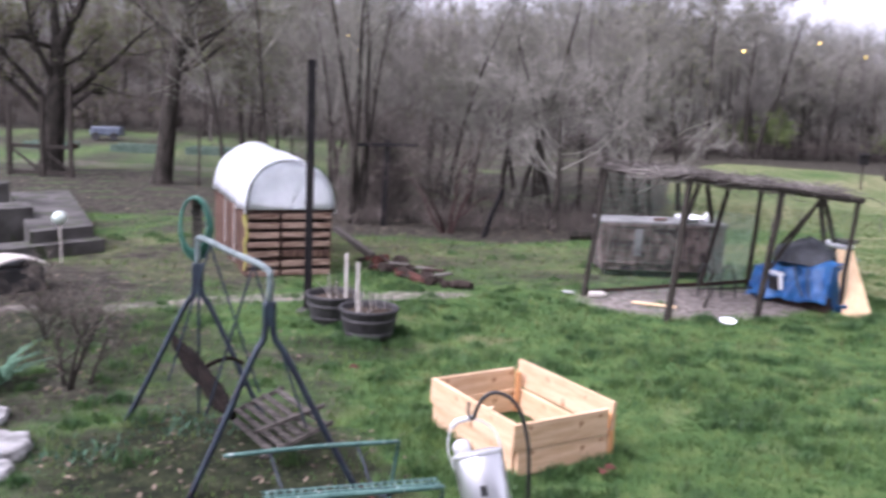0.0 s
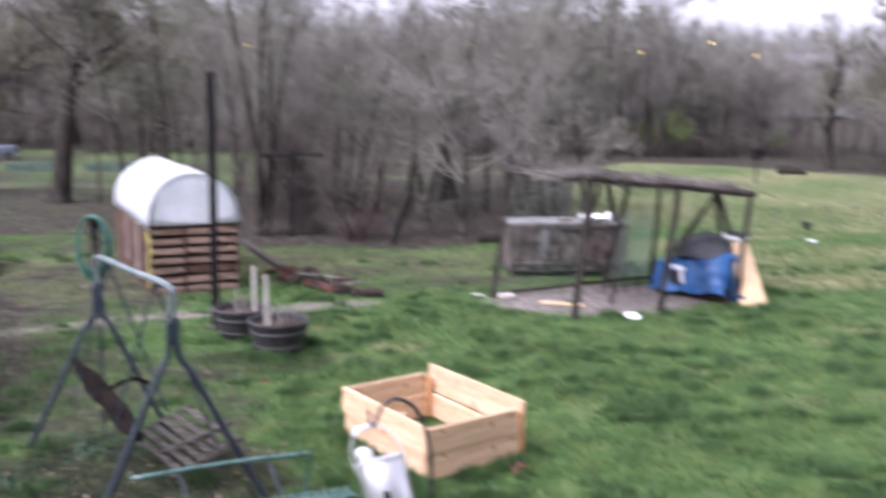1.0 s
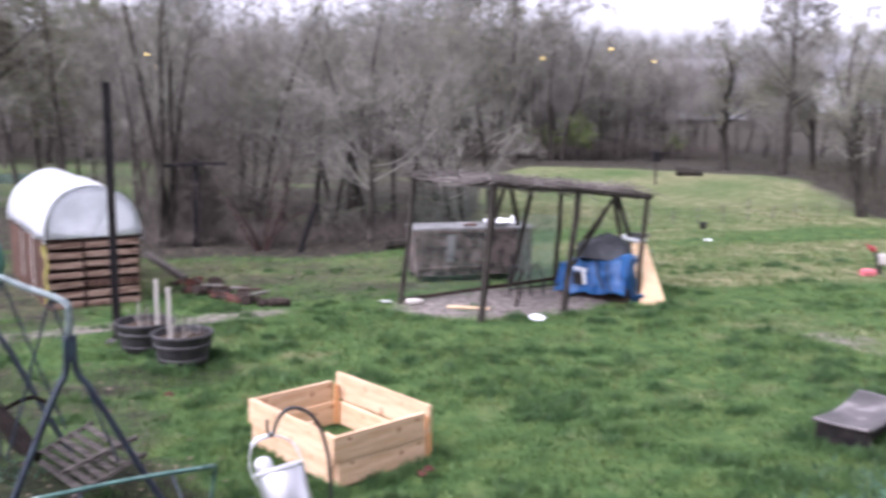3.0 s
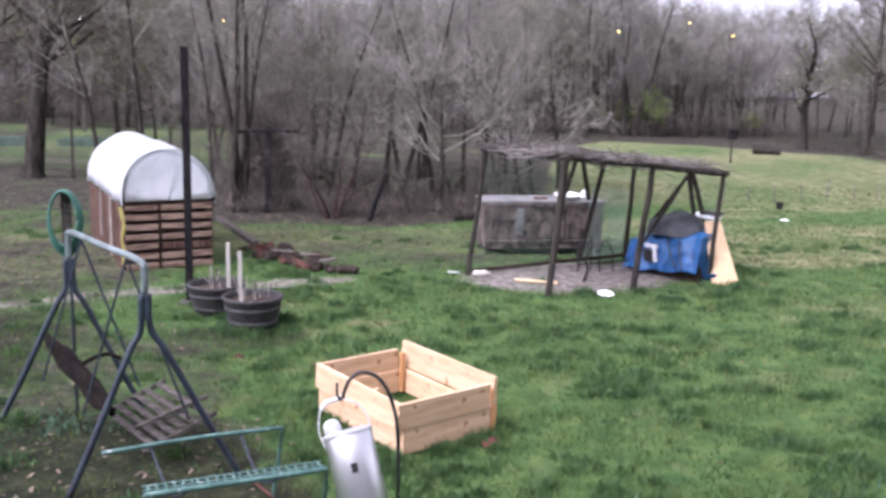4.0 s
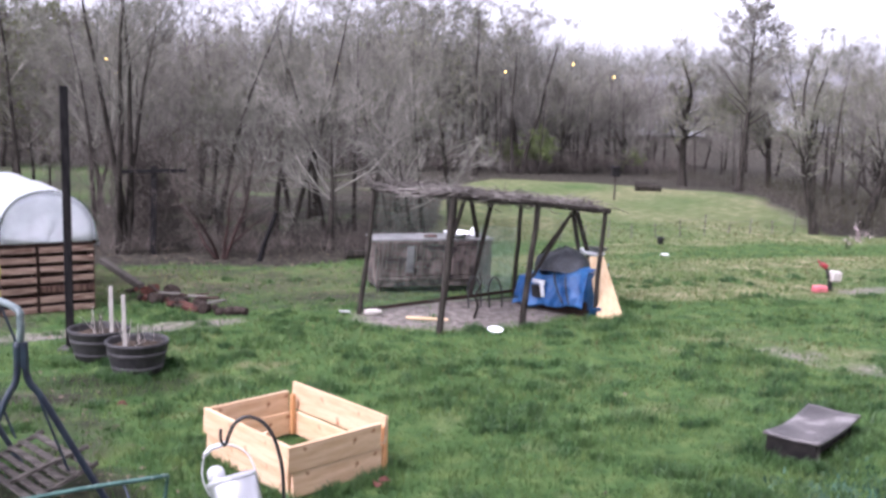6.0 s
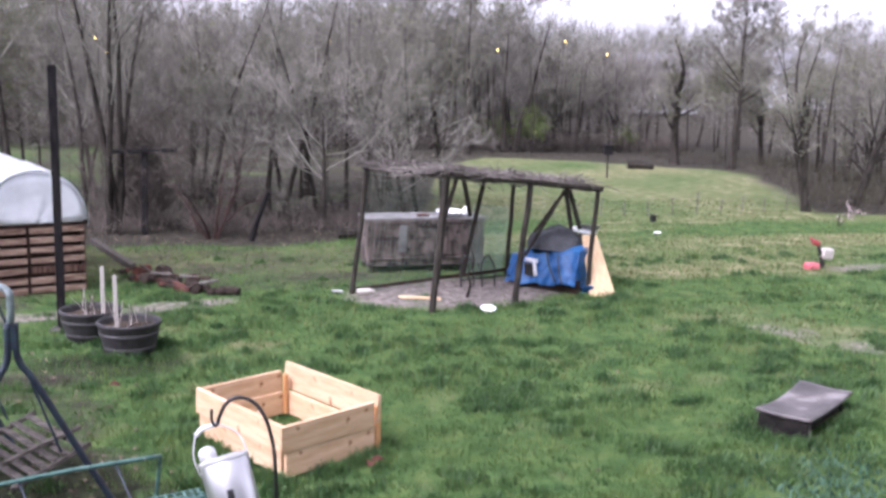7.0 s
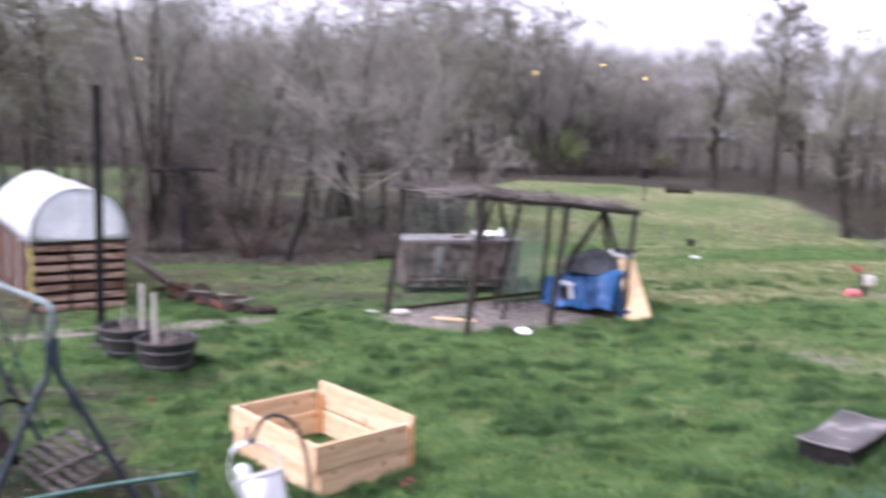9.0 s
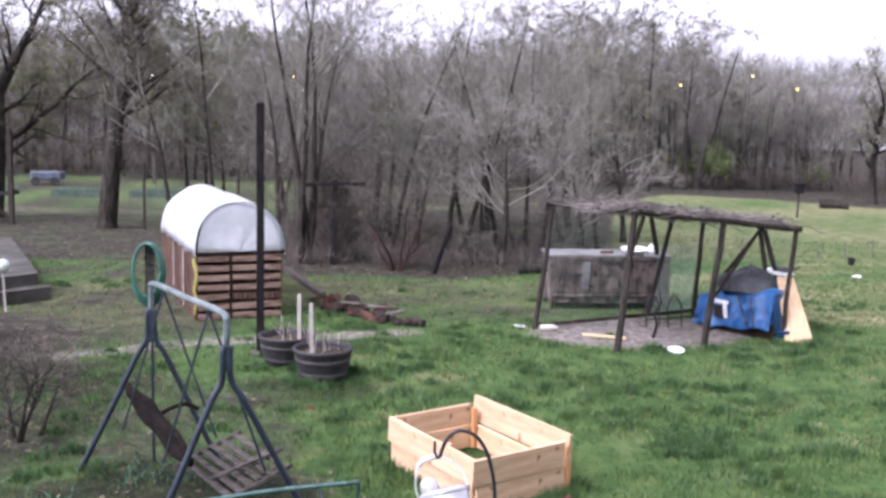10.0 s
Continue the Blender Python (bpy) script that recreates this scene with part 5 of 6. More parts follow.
def cold_frame():
    """Pallet walls with a hooped plastic tunnel over them."""
    W, D, H = 1.13, 3.0, 0.9
    t = thing("pallet_cold_frame", "pallet-walled cold frame under a white plastic hoop tunnel", "cold frame", pose(-3.47, 12.14, 0, 0, 0, 25))
    r = random.Random(12)
    for k in range(7):
        z = 0.06 + 0.128 * k
        for x0, x1 in ((0.0, 0.43), (0.46, W)):
            w = r.uniform(0.07, 0.088)
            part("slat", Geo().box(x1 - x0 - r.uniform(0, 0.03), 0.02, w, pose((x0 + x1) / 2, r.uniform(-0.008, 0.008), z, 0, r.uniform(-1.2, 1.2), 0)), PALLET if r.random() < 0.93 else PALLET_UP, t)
    for x in (0.03, W / 2 - 0.12, W - 0.03):
        part("stringer", Geo().box(0.045, 0.09, H, pose(x, 0.06, H / 2)), PALLET_DARK, t, "dark pallet stringer")
    part("back_board", Geo().box(W, 0.02, H - 0.02, pose(W / 2, 0.12, H / 2)), PALLET_DARK, t)
    part("cap_rail", Geo().box(W + 0.09, 0.14, 0.05, pose(W / 2 + 0.02, 0.06, H + 0.0)), PALLET_DARK, t)
    for side, x in ((0, -0.012), (1, W + 0.012)):
        for i in range(17):
            y = 0.1 + (D - 0.14) * i / 16
            hh = H - 0.03 - r.uniform(0, 0.05)
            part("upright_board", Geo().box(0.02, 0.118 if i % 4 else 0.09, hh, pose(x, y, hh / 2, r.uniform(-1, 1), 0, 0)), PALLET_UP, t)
        part("side_rail", Geo().box(0.04, D, 0.08, pose(x + (0.03 if side == 0 else -0.03), D / 2 + 0.05, 0.6)), PALLET_DARK, t)
        part("side_rail", Geo().box(0.04, D, 0.08, pose(x + (0.03 if side == 0 else -0.03), D / 2 + 0.05, 0.15)), PALLET_DARK, t)
    for x, h in ((-0.035, 0.84), (-0.04, 0.7)):
        part("white_post", Geo().box(0.012, 0.035, h, pose(x, 0.9 if h > 0.8 else 1.75, H - h / 2)), STICK, t, "thin white upright lath")
    part("rear_wall", Geo().box(W, 0.03, H - 0.03, pose(W / 2, D + 0.06, H / 2)), PALLET_DARK, t)

    def dome(u, v):
        a = math.pi * (1 - u)
        y = -0.06 + (D + 0.12) * v
        rip = 0.026 * math.sin(v * 34 + 2 * math.sin(u * 7)) + 0.02 * noise.noise((u * 4, v * 7, 2.0))
        low = 0.05 * (max(0, 1 - u * 6) + max(0, u * 6 - 5)) * (0.6 + 0.6 * noise.noise((v * 9, u, 5)))
        sag = 0.035 * (0.5 - 0.5 * math.cos(v * 8 * math.pi)) * math.sin(a)
        return (W / 2 + (W / 2 + 0.02 + rip) * math.cos(a), y, H + 0.0 - low + (0.69 + rip - sag) * max(0, math.sin(a)) ** 0.8)
    part("plastic_cover", Geo().sheet(dome, 28, 44, 0.004), WRAP, t, "white plastic sheet over hoops", smooth=True)

    def end(u, v):
        a = math.pi * (1 - u)
        return (W / 2 + (W / 2 - 0.01) * math.cos(a) * v, -0.02 + 0.03 * noise.noise((u * 5, v * 3, 1)), H + 0.02 + 0.645 * v * max(0, math.sin(a)) ** 0.8)
    part("end_panel", Geo().sheet(end, 24, 8, 0.003), WRAP_CLEAR, t, "white plastic end panel", smooth=True)
    part("end_panel", Geo().sheet(lambda u, v: Vector(end(u, v)) + Vector((0, D + 0.04, 0)), 24, 8, 0.003), WRAP_CLEAR, t, "hazy plastic end panel", smooth=True)
    for k in range(5):
        y = -0.045 + (D + 0.09) * k / 4
        pts = [(W / 2 + (W / 2 + (0.028 if k == 0 else -0.012)) * math.cos(math.pi * i / 20), y - (0.02 if k == 0 else 0), H + (0.68 if k == 0 else 0.645) * math.sin(math.pi * i / 20) ** 0.8) for i in range(21)]
        part("hoop", Geo().tube(pts, 0.007, 6), BED_GREEN if k == 0 else ROOF_GREY, t, "grey bent hoop", smooth=True)
    strap = Geo().tube(bend([(-0.05, -0.06, 0.86), (-0.03, -0.09, 0.7), (-0.02, -0.1, 0.6), (-0.05, -0.09, 0.45), (-0.03, -0.1, 0.3), (-0.05, -0.09, 0.12)], 5), [0.02 + 0.005 * math.sin(i * 0.7) for i in range(26)], 6)
    single("yellow_strap", strap, YELLOW, "faded yellow strap hanging down the cold frame's corner", "strap", pose(-3.47, 12.14, 0, 0, 0, 25))


def run_and_coop():
    """The leaning pole run with its net, the tarpaulin coop in its end and the hutch behind."""
    t = thing("chicken_run", "leaning chicken run of grey poles roofed with twiggy netting", "chicken run")
    foot = [Vector((x, y, -0.1)) for x, y in RUN]
    top = [Vector(p) for p in ((1.17, 12.2, 1.69), (2.02, 11.09, 1.71), (3.18, 11.46, 1.6), (4.24, 11.92, 1.46), (3.5, 13.55, 1.42))]
    mid_f, mid_t = foot[0].lerp(foot[4], 0.52), top[0].lerp(top[4], 0.52)
    r = random.Random(4)
    for i, (a, b) in enumerate(zip(foot + [mid_f], top + [mid_t])):
        w = 0.042 if i in (1, 2) else 0.034
        pts = [a.lerp(b, k / 5) + Vector((r.gauss(0, 0.006), r.gauss(0, 0.006), 0)) for k in range(6)]
        part("post", Geo().tube(pts, [w * (1.05 - 0.03 * k) for k in range(6)], 8), RUN_WOOD, t)
    for a, b in ((0, 1), (1, 2), (2, 3), (3, 4), (4, 0)):
        p, q = top[a], top[b]
        e = (q - p).normalized() * 0.07
        part("top_pole", Geo().tube([p - e, p.lerp(q, 0.5) + Vector((0, 0, -0.015)), q + e], [0.036, 0.033, 0.03], 7), RUN_WOOD, t)
    for a, b in ((0.3, 0.3), (0.62, 0.6)):
        p, q = top[1].lerp(top[3], a), top[0].lerp(top[4], b)
        part("rafter", Geo().tube([p, q], 0.022, 6), RUN_WOOD, t)
    for p, q in (((3.62, 12.75, 0.75), (3.98, 12.4, 1.44)), ((4.2, 12.35, 0.72), (3.98, 12.4, 1.44)), ((3.42, 12.5, 0.45), (3.85, 12.1, 1.45)), ((2.62, 12.9, 0.1), (2.95, 13.1, 1.5)), ((2.3, 12.75, 0.9), (2.5, 12.9, 1.5)), ((2.72, 12.95, 0.95), (2.6, 12.92, 1.5)), ((4.12, 12.6, 0.8), (4.02, 12.7, 1.44))):
        part("brace", Geo().bar(p, q, 0.06, 0.03), RUN_WOOD, t)
    for a, b in ((0, 4), (3, 4)):
        part("sill_rail", Geo().bar(foot[a] + Vector((0, 0, 0.16)), foot[b] + Vector((0, 0, 0.16)), 0.04, 0.05), PALLET_DARK, t)
    roof = Geo()
    for i in range(1700):
        u, v = r.uniform(-0.04, 1.02), r.uniform(-0.03, 1.05)
        lift = 0.03 + 0.05 * noise.noise((u * 9, v * 4, 1.5))
        p = top[1].lerp(top[3], u).lerp(top[0].lerp(top[4], u), v) + Vector((0, 0, 0.01 + (lift + 0.05) * r.random() - 0.04 * math.sin(3.14 * min(1, max(0, v)))))
        a = r.uniform(0, 6.28)
        l = r.uniform(0.1, 0.42)
        q = p + Vector((math.cos(a) * l, math.sin(a) * l, r.gauss(0.01, 0.04)))
        roof.tube([p, p.lerp(q, 0.5) + Vector((0, 0, r.gauss(0.01, 0.025))), q], [0.008, 0.007, 0.004], 3, cap=False)
    tagged(part("roof_vine", roof, VINE, t, "dead grey vines lying over the roof net"), kind="stuff")
    def net(a, b, c, d, rows, cols, rad=0.0009):
        """A net between four corners, sagging a little."""
        g = Geo()
        def at(u, v):
            p = a.lerp(b, u).lerp(d.lerp(c, u), v)
            return p + Vector((0.03, -0.03, 0)) * math.sin(3.14 * u) * math.sin(3.14 * v)
        for i in range(cols + 1):
            g.tube([at(i / cols, k / 4) for k in range(5)], rad, 3, cap=False)
        for j in range(rows + 1):
            g.tube([at(k / 5, j / rows) for k in range(6)], rad, 3, cap=False)
        return g
    up = Vector((0, 0, 0.1))
    part("side_net", net(foot[0] + up, foot[4] + up, top[4], top[0], 22, 42), NET, t, "green garden netting")
    part("side_net", net(foot[1] + up, foot[0] + up, top[0], top[1], 22, 20), NET, t, "green garden netting")
    part("side_net", net(foot[3] + up, foot[4] + up, top[4], top[3], 26, 32), NET, t, "green garden netting")
    part("shade_net", net(foot[0].lerp(foot[4], 0.7) + up, foot[0].lerp(foot[4], 0.97) + up, top[0].lerp(top[4], 0.97) - up * 4, top[0].lerp(top[4], 0.7) - up * 4, 60, 30, 0.0022), SHADE, t, "pale green shade netting")
    part("roof_net", net(top[1], top[3], top[4], top[0], 24, 36), NET, t, "green garden netting")

    # coop
    c = thing("tarp_coop", "low chicken coop wrapped in blue tarpaulin inside the run", "coop", pose(3.33, 12.92, 0, 0, 0, -52.5))
    L, D = 1.2, 0.5

    def skin(u, v):
        x, fold = u * L, 0.045 * noise.noise((u * 6, v * 5, 3)) + 0.02 * math.sin(u * 21 + 4 * v) - 0.04 * math.exp(-((u - 0.55 - 0.2 * v) / 0.03) ** 2)
        if v < 0.6:
            s = v / 0.6
            hem = 0.02 + 0.12 * u + 0.02 * math.sin(u * 17)
            return (x, -0.14 * (1 - s) + fold, hem + (0.42 + 0.2 * u - hem) * s)
        s = (v - 0.6) / 0.4
        return (x, D * s + fold * 0.3, 0.42 + 0.2 * u + 0.06 * s + fold)
    part("blue_tarp", Geo().sheet(skin, 40, 26, 0.006), TARP_BLUE, c, "creased blue tarpaulin", smooth=True)
    part("end_wall", Geo().box(0.03, D, 0.42, pose(0.03, D / 2, 0.21)), TARP_BLUE, c)
    part("end_wall", Geo().box(0.03, D, 0.58, pose(L - 0.03, D / 2, 0.3)), TARP_BLUE, c)
    part("back_wall", Geo().box(L, 0.03, 0.6, pose(L / 2, D, 0.3)), PALLET_DARK, c)
    # dark board added for the brown dirt and shadow below the hem
    part("base_board", Geo().box(L, 0.03, 0.2, pose(L / 2, 0.0, 0.1)), PALLET_DARK, c)
    for k in range(2):
        part("rope", Geo().tube(bend([(0.62 + 0.2 * k, 0.2, 0.68), (0.64 + 0.2 * k, 0.0, 0.56), (0.75 + 0.16 * k, -0.1, 0.36), (0.92 + 0.1 * k, -0.17, 0.16)], 5), 0.012, 6), BLACK, c, "black tie-down rope", smooth=True)

    def heap(u, v):
        a = 6.283 * u
        k = math.sin(3.1416 * v * 0.5)
        w = 1 + 0.22 * noise.noise((math.cos(a) * 1.6, math.sin(a) * 1.6, v * 2 + 4))
        return (L * 0.5 + 0.5 * k * w * math.cos(a), D * 0.5 + 0.3 * k * w * math.sin(a), 0.56 + 0.3 * (1 - v ** 1.6) * w)
    part("black_tarp", Geo().sheet(heap, 36, 12), TARP_BLACK, c, "bunched black tarpaulin on the roof", smooth=True)
    part("door_frame", Geo().box(0.21, 0.025, 0.055, pose(0.47, -0.13, 0.4, 12)), WHITE, c, "white pop-hole frame")
    part("door_frame", Geo().box(0.055, 0.025, 0.22, pose(0.55, -0.15, 0.3, 12)), WHITE, c, "white pop-hole frame")
    # solid black block gives the opening its inner darkness by colour
    part("pop_hole", Geo().box(0.15, 0.03, 0.18, pose(0.445, -0.15, 0.27, 12)), BLACK, c, "black block painted as the dark inside of the pop-hole")
    single("tarp_scrap", Geo().sheet(lambda u, v: (0.16 * u, 0.1 * v - 0.05, 0.16 * (1 - v) + 0.03 * noise.noise((u * 5, v * 5, 0))), 10, 8, 0.005), TARP_BLUE, "crumpled scrap of blue tarpaulin by the panel", "tarpaulin", pose(4.06, 11.86, 0.0, 0, 0, 5), smooth=True)
    p = thing("plywood_panel", "pale new plywood panel leaning against the coop", "panel")
    g = Geo()
    a, b, u, w = Vector((4.17, 11.8, 0)), Vector((4.55, 11.86, 0)), Vector((4.14, 12.2, 0.8)), Vector((4.36, 12.22, 0.79))
    nrm = (b - a).cross(u - a).normalized() * 0.015
    g.add([a, b, w, u, a - nrm, b - nrm, w - nrm, u - nrm], [(0, 1, 2, 3), (7, 6, 5, 4), (0, 4, 5, 1), (1, 5, 6, 2), (2, 6, 7, 3), (3, 7, 4, 0)])
    part("sheet", g, PLY, p)
    single("white_tub", Geo().lathe([(0.16, 0), (0.175, 0.015), (0.17, 0.04), (0.1, 0.05), (0.02, 0.052)], 22), WHITE, "shallow white plastic tub upturned on the coop", "tub", pose(4.25, 12.42, 0.81, 6, 4, 0))
    single("grey_pan", Geo().lathe([(0.12, 0), (0.15, 0.04), (0.15, 0.05), (0.13, 0.045), (0.1, 0.02)], 22), ROOF_GREY, "grey metal pan on the coop", "pan", pose(4.3, 12.36, 0.86, -8, 6, 0))

    # hutch
    h = thing("hutch", "long mottled brown hutch on short legs behind the run", "hutch", pose(1.36, 13.75, 0, 0, 0, 7))
    part("body", Geo().box(1.82, 0.6, 0.7, pose(0.91, 0.32, 0.43)), HUTCH, h)
    for i, (x, w) in enumerate(((0.05, 0.05), (0.62, 0.04), (1.2, 0.04), (1.77, 0.05))):
        part("batten", Geo().box(w, 0.025, 0.6, pose(x, 0.008, 0.48)), HUTCH, h)
    for z in (0.2, 0.75):
        part("batten", Geo().box(1.82, 0.03, 0.045, pose(0.91, 0.005, z)), HUTCH, h)
    for x, m_ in ((0.33, HUTCH), (0.92, HUTCH), (1.48, HUTCH)):
        part("wire_door", Geo().box(0.5, 0.012, 0.48, pose(x, 0.01, 0.48)), m_, h)
    part("patch", Geo().box(0.12, 0.012, 0.4, pose(0.52, -0.012, 0.5, 0, 2, 0)), ROOF_GREY, h, "pale weathered patch board")
    part("roof", Geo().box(1.9, 0.62, 0.025, pose(0.91, 0.31, 0.795, 1)), ROOF_GREY, h, "grey sheet roof")
    for x in (0.05, 1.77):
        for y in (0.06, 0.58):
            part("leg", Geo().box(0.05, 0.05, 0.26, pose(x, y, 0.1)), RUN_WOOD, h)
    single("white_basin", Geo().lathe([(0.14, 0), (0.2, 0.05), (0.205, 0.06), (0.19, 0.055), (0.13, 0.02)], 26), WHITE, "white basin on the hutch roof", "basin", pose(2.62, 14.08, 0.83, 4))
    single("white_jug", Geo().lathe([(0.04, 0), (0.045, 0.01), (0.045, 0.08), (0.02, 0.1), (0.018, 0.12)], 14), WHITE, "small white jug on the hutch roof", "jug", pose(2.86, 14.0, 0.85))
    single("red_scoop", Geo().box(0.2, 0.09, 0.03, None, 0.01), BRICK_RED, "faded red scoop on the hutch roof", "scoop", pose(2.2, 14.0, 0.835, 0, 0, 15))

    # things on the run's floor
    single("plank", Geo().box(0.55, 0.09, 0.022), PLY, "short pale plank lying in the run", "plank", pose(1.85, 11.85, 0.02, 0, 2, -6))
    single("white_bowl", Geo().lathe([(0.07, 0), (0.13, 0.05), (0.135, 0.06), (0.125, 0.058), (0.06, 0.015)], 24), WHITE, "white feed bowl at the run's edge", "bowl", pose(2.6, 11.12, 0.0, 10, 0, 0) @ Matrix.Scale(0.75, 4))
    single("white_bottle", Geo().lathe([(0.05, 0), (0.06, 0.02), (0.06, 0.22), (0.03, 0.28), (0.022, 0.31)], 18), STICK, "dull white plastic bottle lying by the run's post", "bottle", pose(1.05, 12.1, 0.05, 0, 84, -10) @ Matrix.Scale(0.75, 4))
    single("white_tray", Geo().box(0.15, 0.08, 0.02, None, 0.006), ALU, "dull white tray lying in the grass", "tray", pose(0.8, 12.28, 0.03, 0, 6, 12))
    single("roost_branch", Geo().tube(bend([(2.5, 11.95, 0), (2.53, 11.9, 0.18), (2.5, 11.92, 0.32), (2.58, 11.95, 0.45), (2.56, 12.0, 0.62)], 5), [0.02 - 0.0006 * i for i in range(21)], 6), BARK, "dark upright branch stuck in the run floor", "branch")
    fr = thing("wire_stand", "bent dark wire stand inside the run", "stand", pose(2.55, 12.6, 0))
    for x in (0, 0.3):
        part("loop", Geo().tube(bend([(x, 0, 0), (x - 0.02, 0, 0.3), (x + 0.06, 0.02, 0.44), (x + 0.16, 0.02, 0.3), (x + 0.18, 0, 0.02)], 5), 0.012, 6), BLACK, fr, smooth=True)
    part("rail", Geo().tube([(0.0, 0, 0.1), (0.75, 0.2, 0.12)], 0.012, 6), BLACK, fr)


def low_bench():
    """A sagging black board on a low box."""
    t = thing("low_platform", "low black weathered wooden platform standing in the grass", "platform", pose(4.37, 6.9, -0.1, 0, 0, 40))
    hx, hy = 0.515, 0.225

    def slab(u, v):
        x, y = (u - 0.5) * 2 * hx, (v - 0.5) * 2 * hy
        return (x, y, 0.305 - 0.05 * math.sin(3.1416 * u) * (0.45 + 0.55 * v) + 0.006 * math.cos(6 * v + u))
    part("top", Geo().sheet(slab, 22, 10, 0.028), BENCH, t, "sagging black top, pale with lichen and painted sheen", smooth=True)
    part("end_board", Geo().box(0.03, 2 * hy - 0.05, 0.27, pose(-hx + 0.03, 0, 0.135)), BENCH_SIDE, t)
    part("end_board", Geo().box(0.03, 2 * hy - 0.08, 0.25, pose(hx - 0.12, 0, 0.125)), BENCH_SIDE, t)
    part("side_board", Geo().box(2 * hx - 0.25, 0.025, 0.09, pose(-0.06, -hy + 0.05, 0.22)), BENCH_SIDE, t)
    part("side_board", Geo().box(2 * hx - 0.25, 0.025, 0.2, pose(-0.06, hy - 0.05, 0.12)), BENCH_SIDE, t)
    part("batten", Geo().box(0.05, 0.03, 0.26, pose(-hx + 0.06, -hy + 0.03, 0.13)), SLAT, t, "pale split batten")
    part("block", Geo().box(0.16, 0.14, 0.2, pose(hx - 0.12, -hy + 0.14, 0.1)), LOG, t)


def wet_box():
    """A second low box, its top's wet sheen painted pale, with a dark bag on it."""
    t = thing("low_box", "low dark wooden box in the grass, its wet top painted pale as sheen", "box", pose(4.69, 5.96, 0.0, 0, 0, 38))
    L, W = 0.85, 0.5
    # the pale colour is the wet top's sheen, painted on
    part("top", Geo().sheet(lambda u, v: (L * u, -W * v, 0.22 + 0.006 * math.sin(5 * u + 3 * v)), 12, 8, 0.025), WET_SHEEN, t, "wet top, its sheen painted pale", smooth=True)
    part("rim", Geo().box(0.03, W, 0.04, pose(0.01, -W / 2, 0.185)), BLACK, t)
    part("rim", Geo().box(L, 0.03, 0.04, pose(L / 2, -W + 0.01, 0.185)), BLACK, t)
    for k in range(5):
        part("board", Geo().box(0.022, 0.09, 0.18, pose(0.02, -0.05 - 0.1 * k, 0.09)), SLAT if k % 2 else RUN_WOOD, t)
    for k in range(8):
        part("board", Geo().box(0.095, 0.022, 0.18, pose(0.06 + 0.105 * k, -W + 0.02, 0.09)), SLAT if k % 2 else RUN_WOOD, t)
    def lump(u, v):
        a, e = 6.2832 * u, math.pi * 0.5 * v
        d = Vector((math.cos(a) * math.cos(e), math.sin(a) * math.cos(e), math.sin(e) * 0.3))
        return Vector((0.45, -0.25, 0.215)) + d * 0.23 * (1 + 0.25 * noise.noise(d * 3))
    single("black_bag", Geo().sheet(lump, 24, 8), TARP_BLACK, "crumpled black bag lying on the low box", "bag", pose(4.69, 5.96, 0.012, 0, 0, 38), smooth=True)


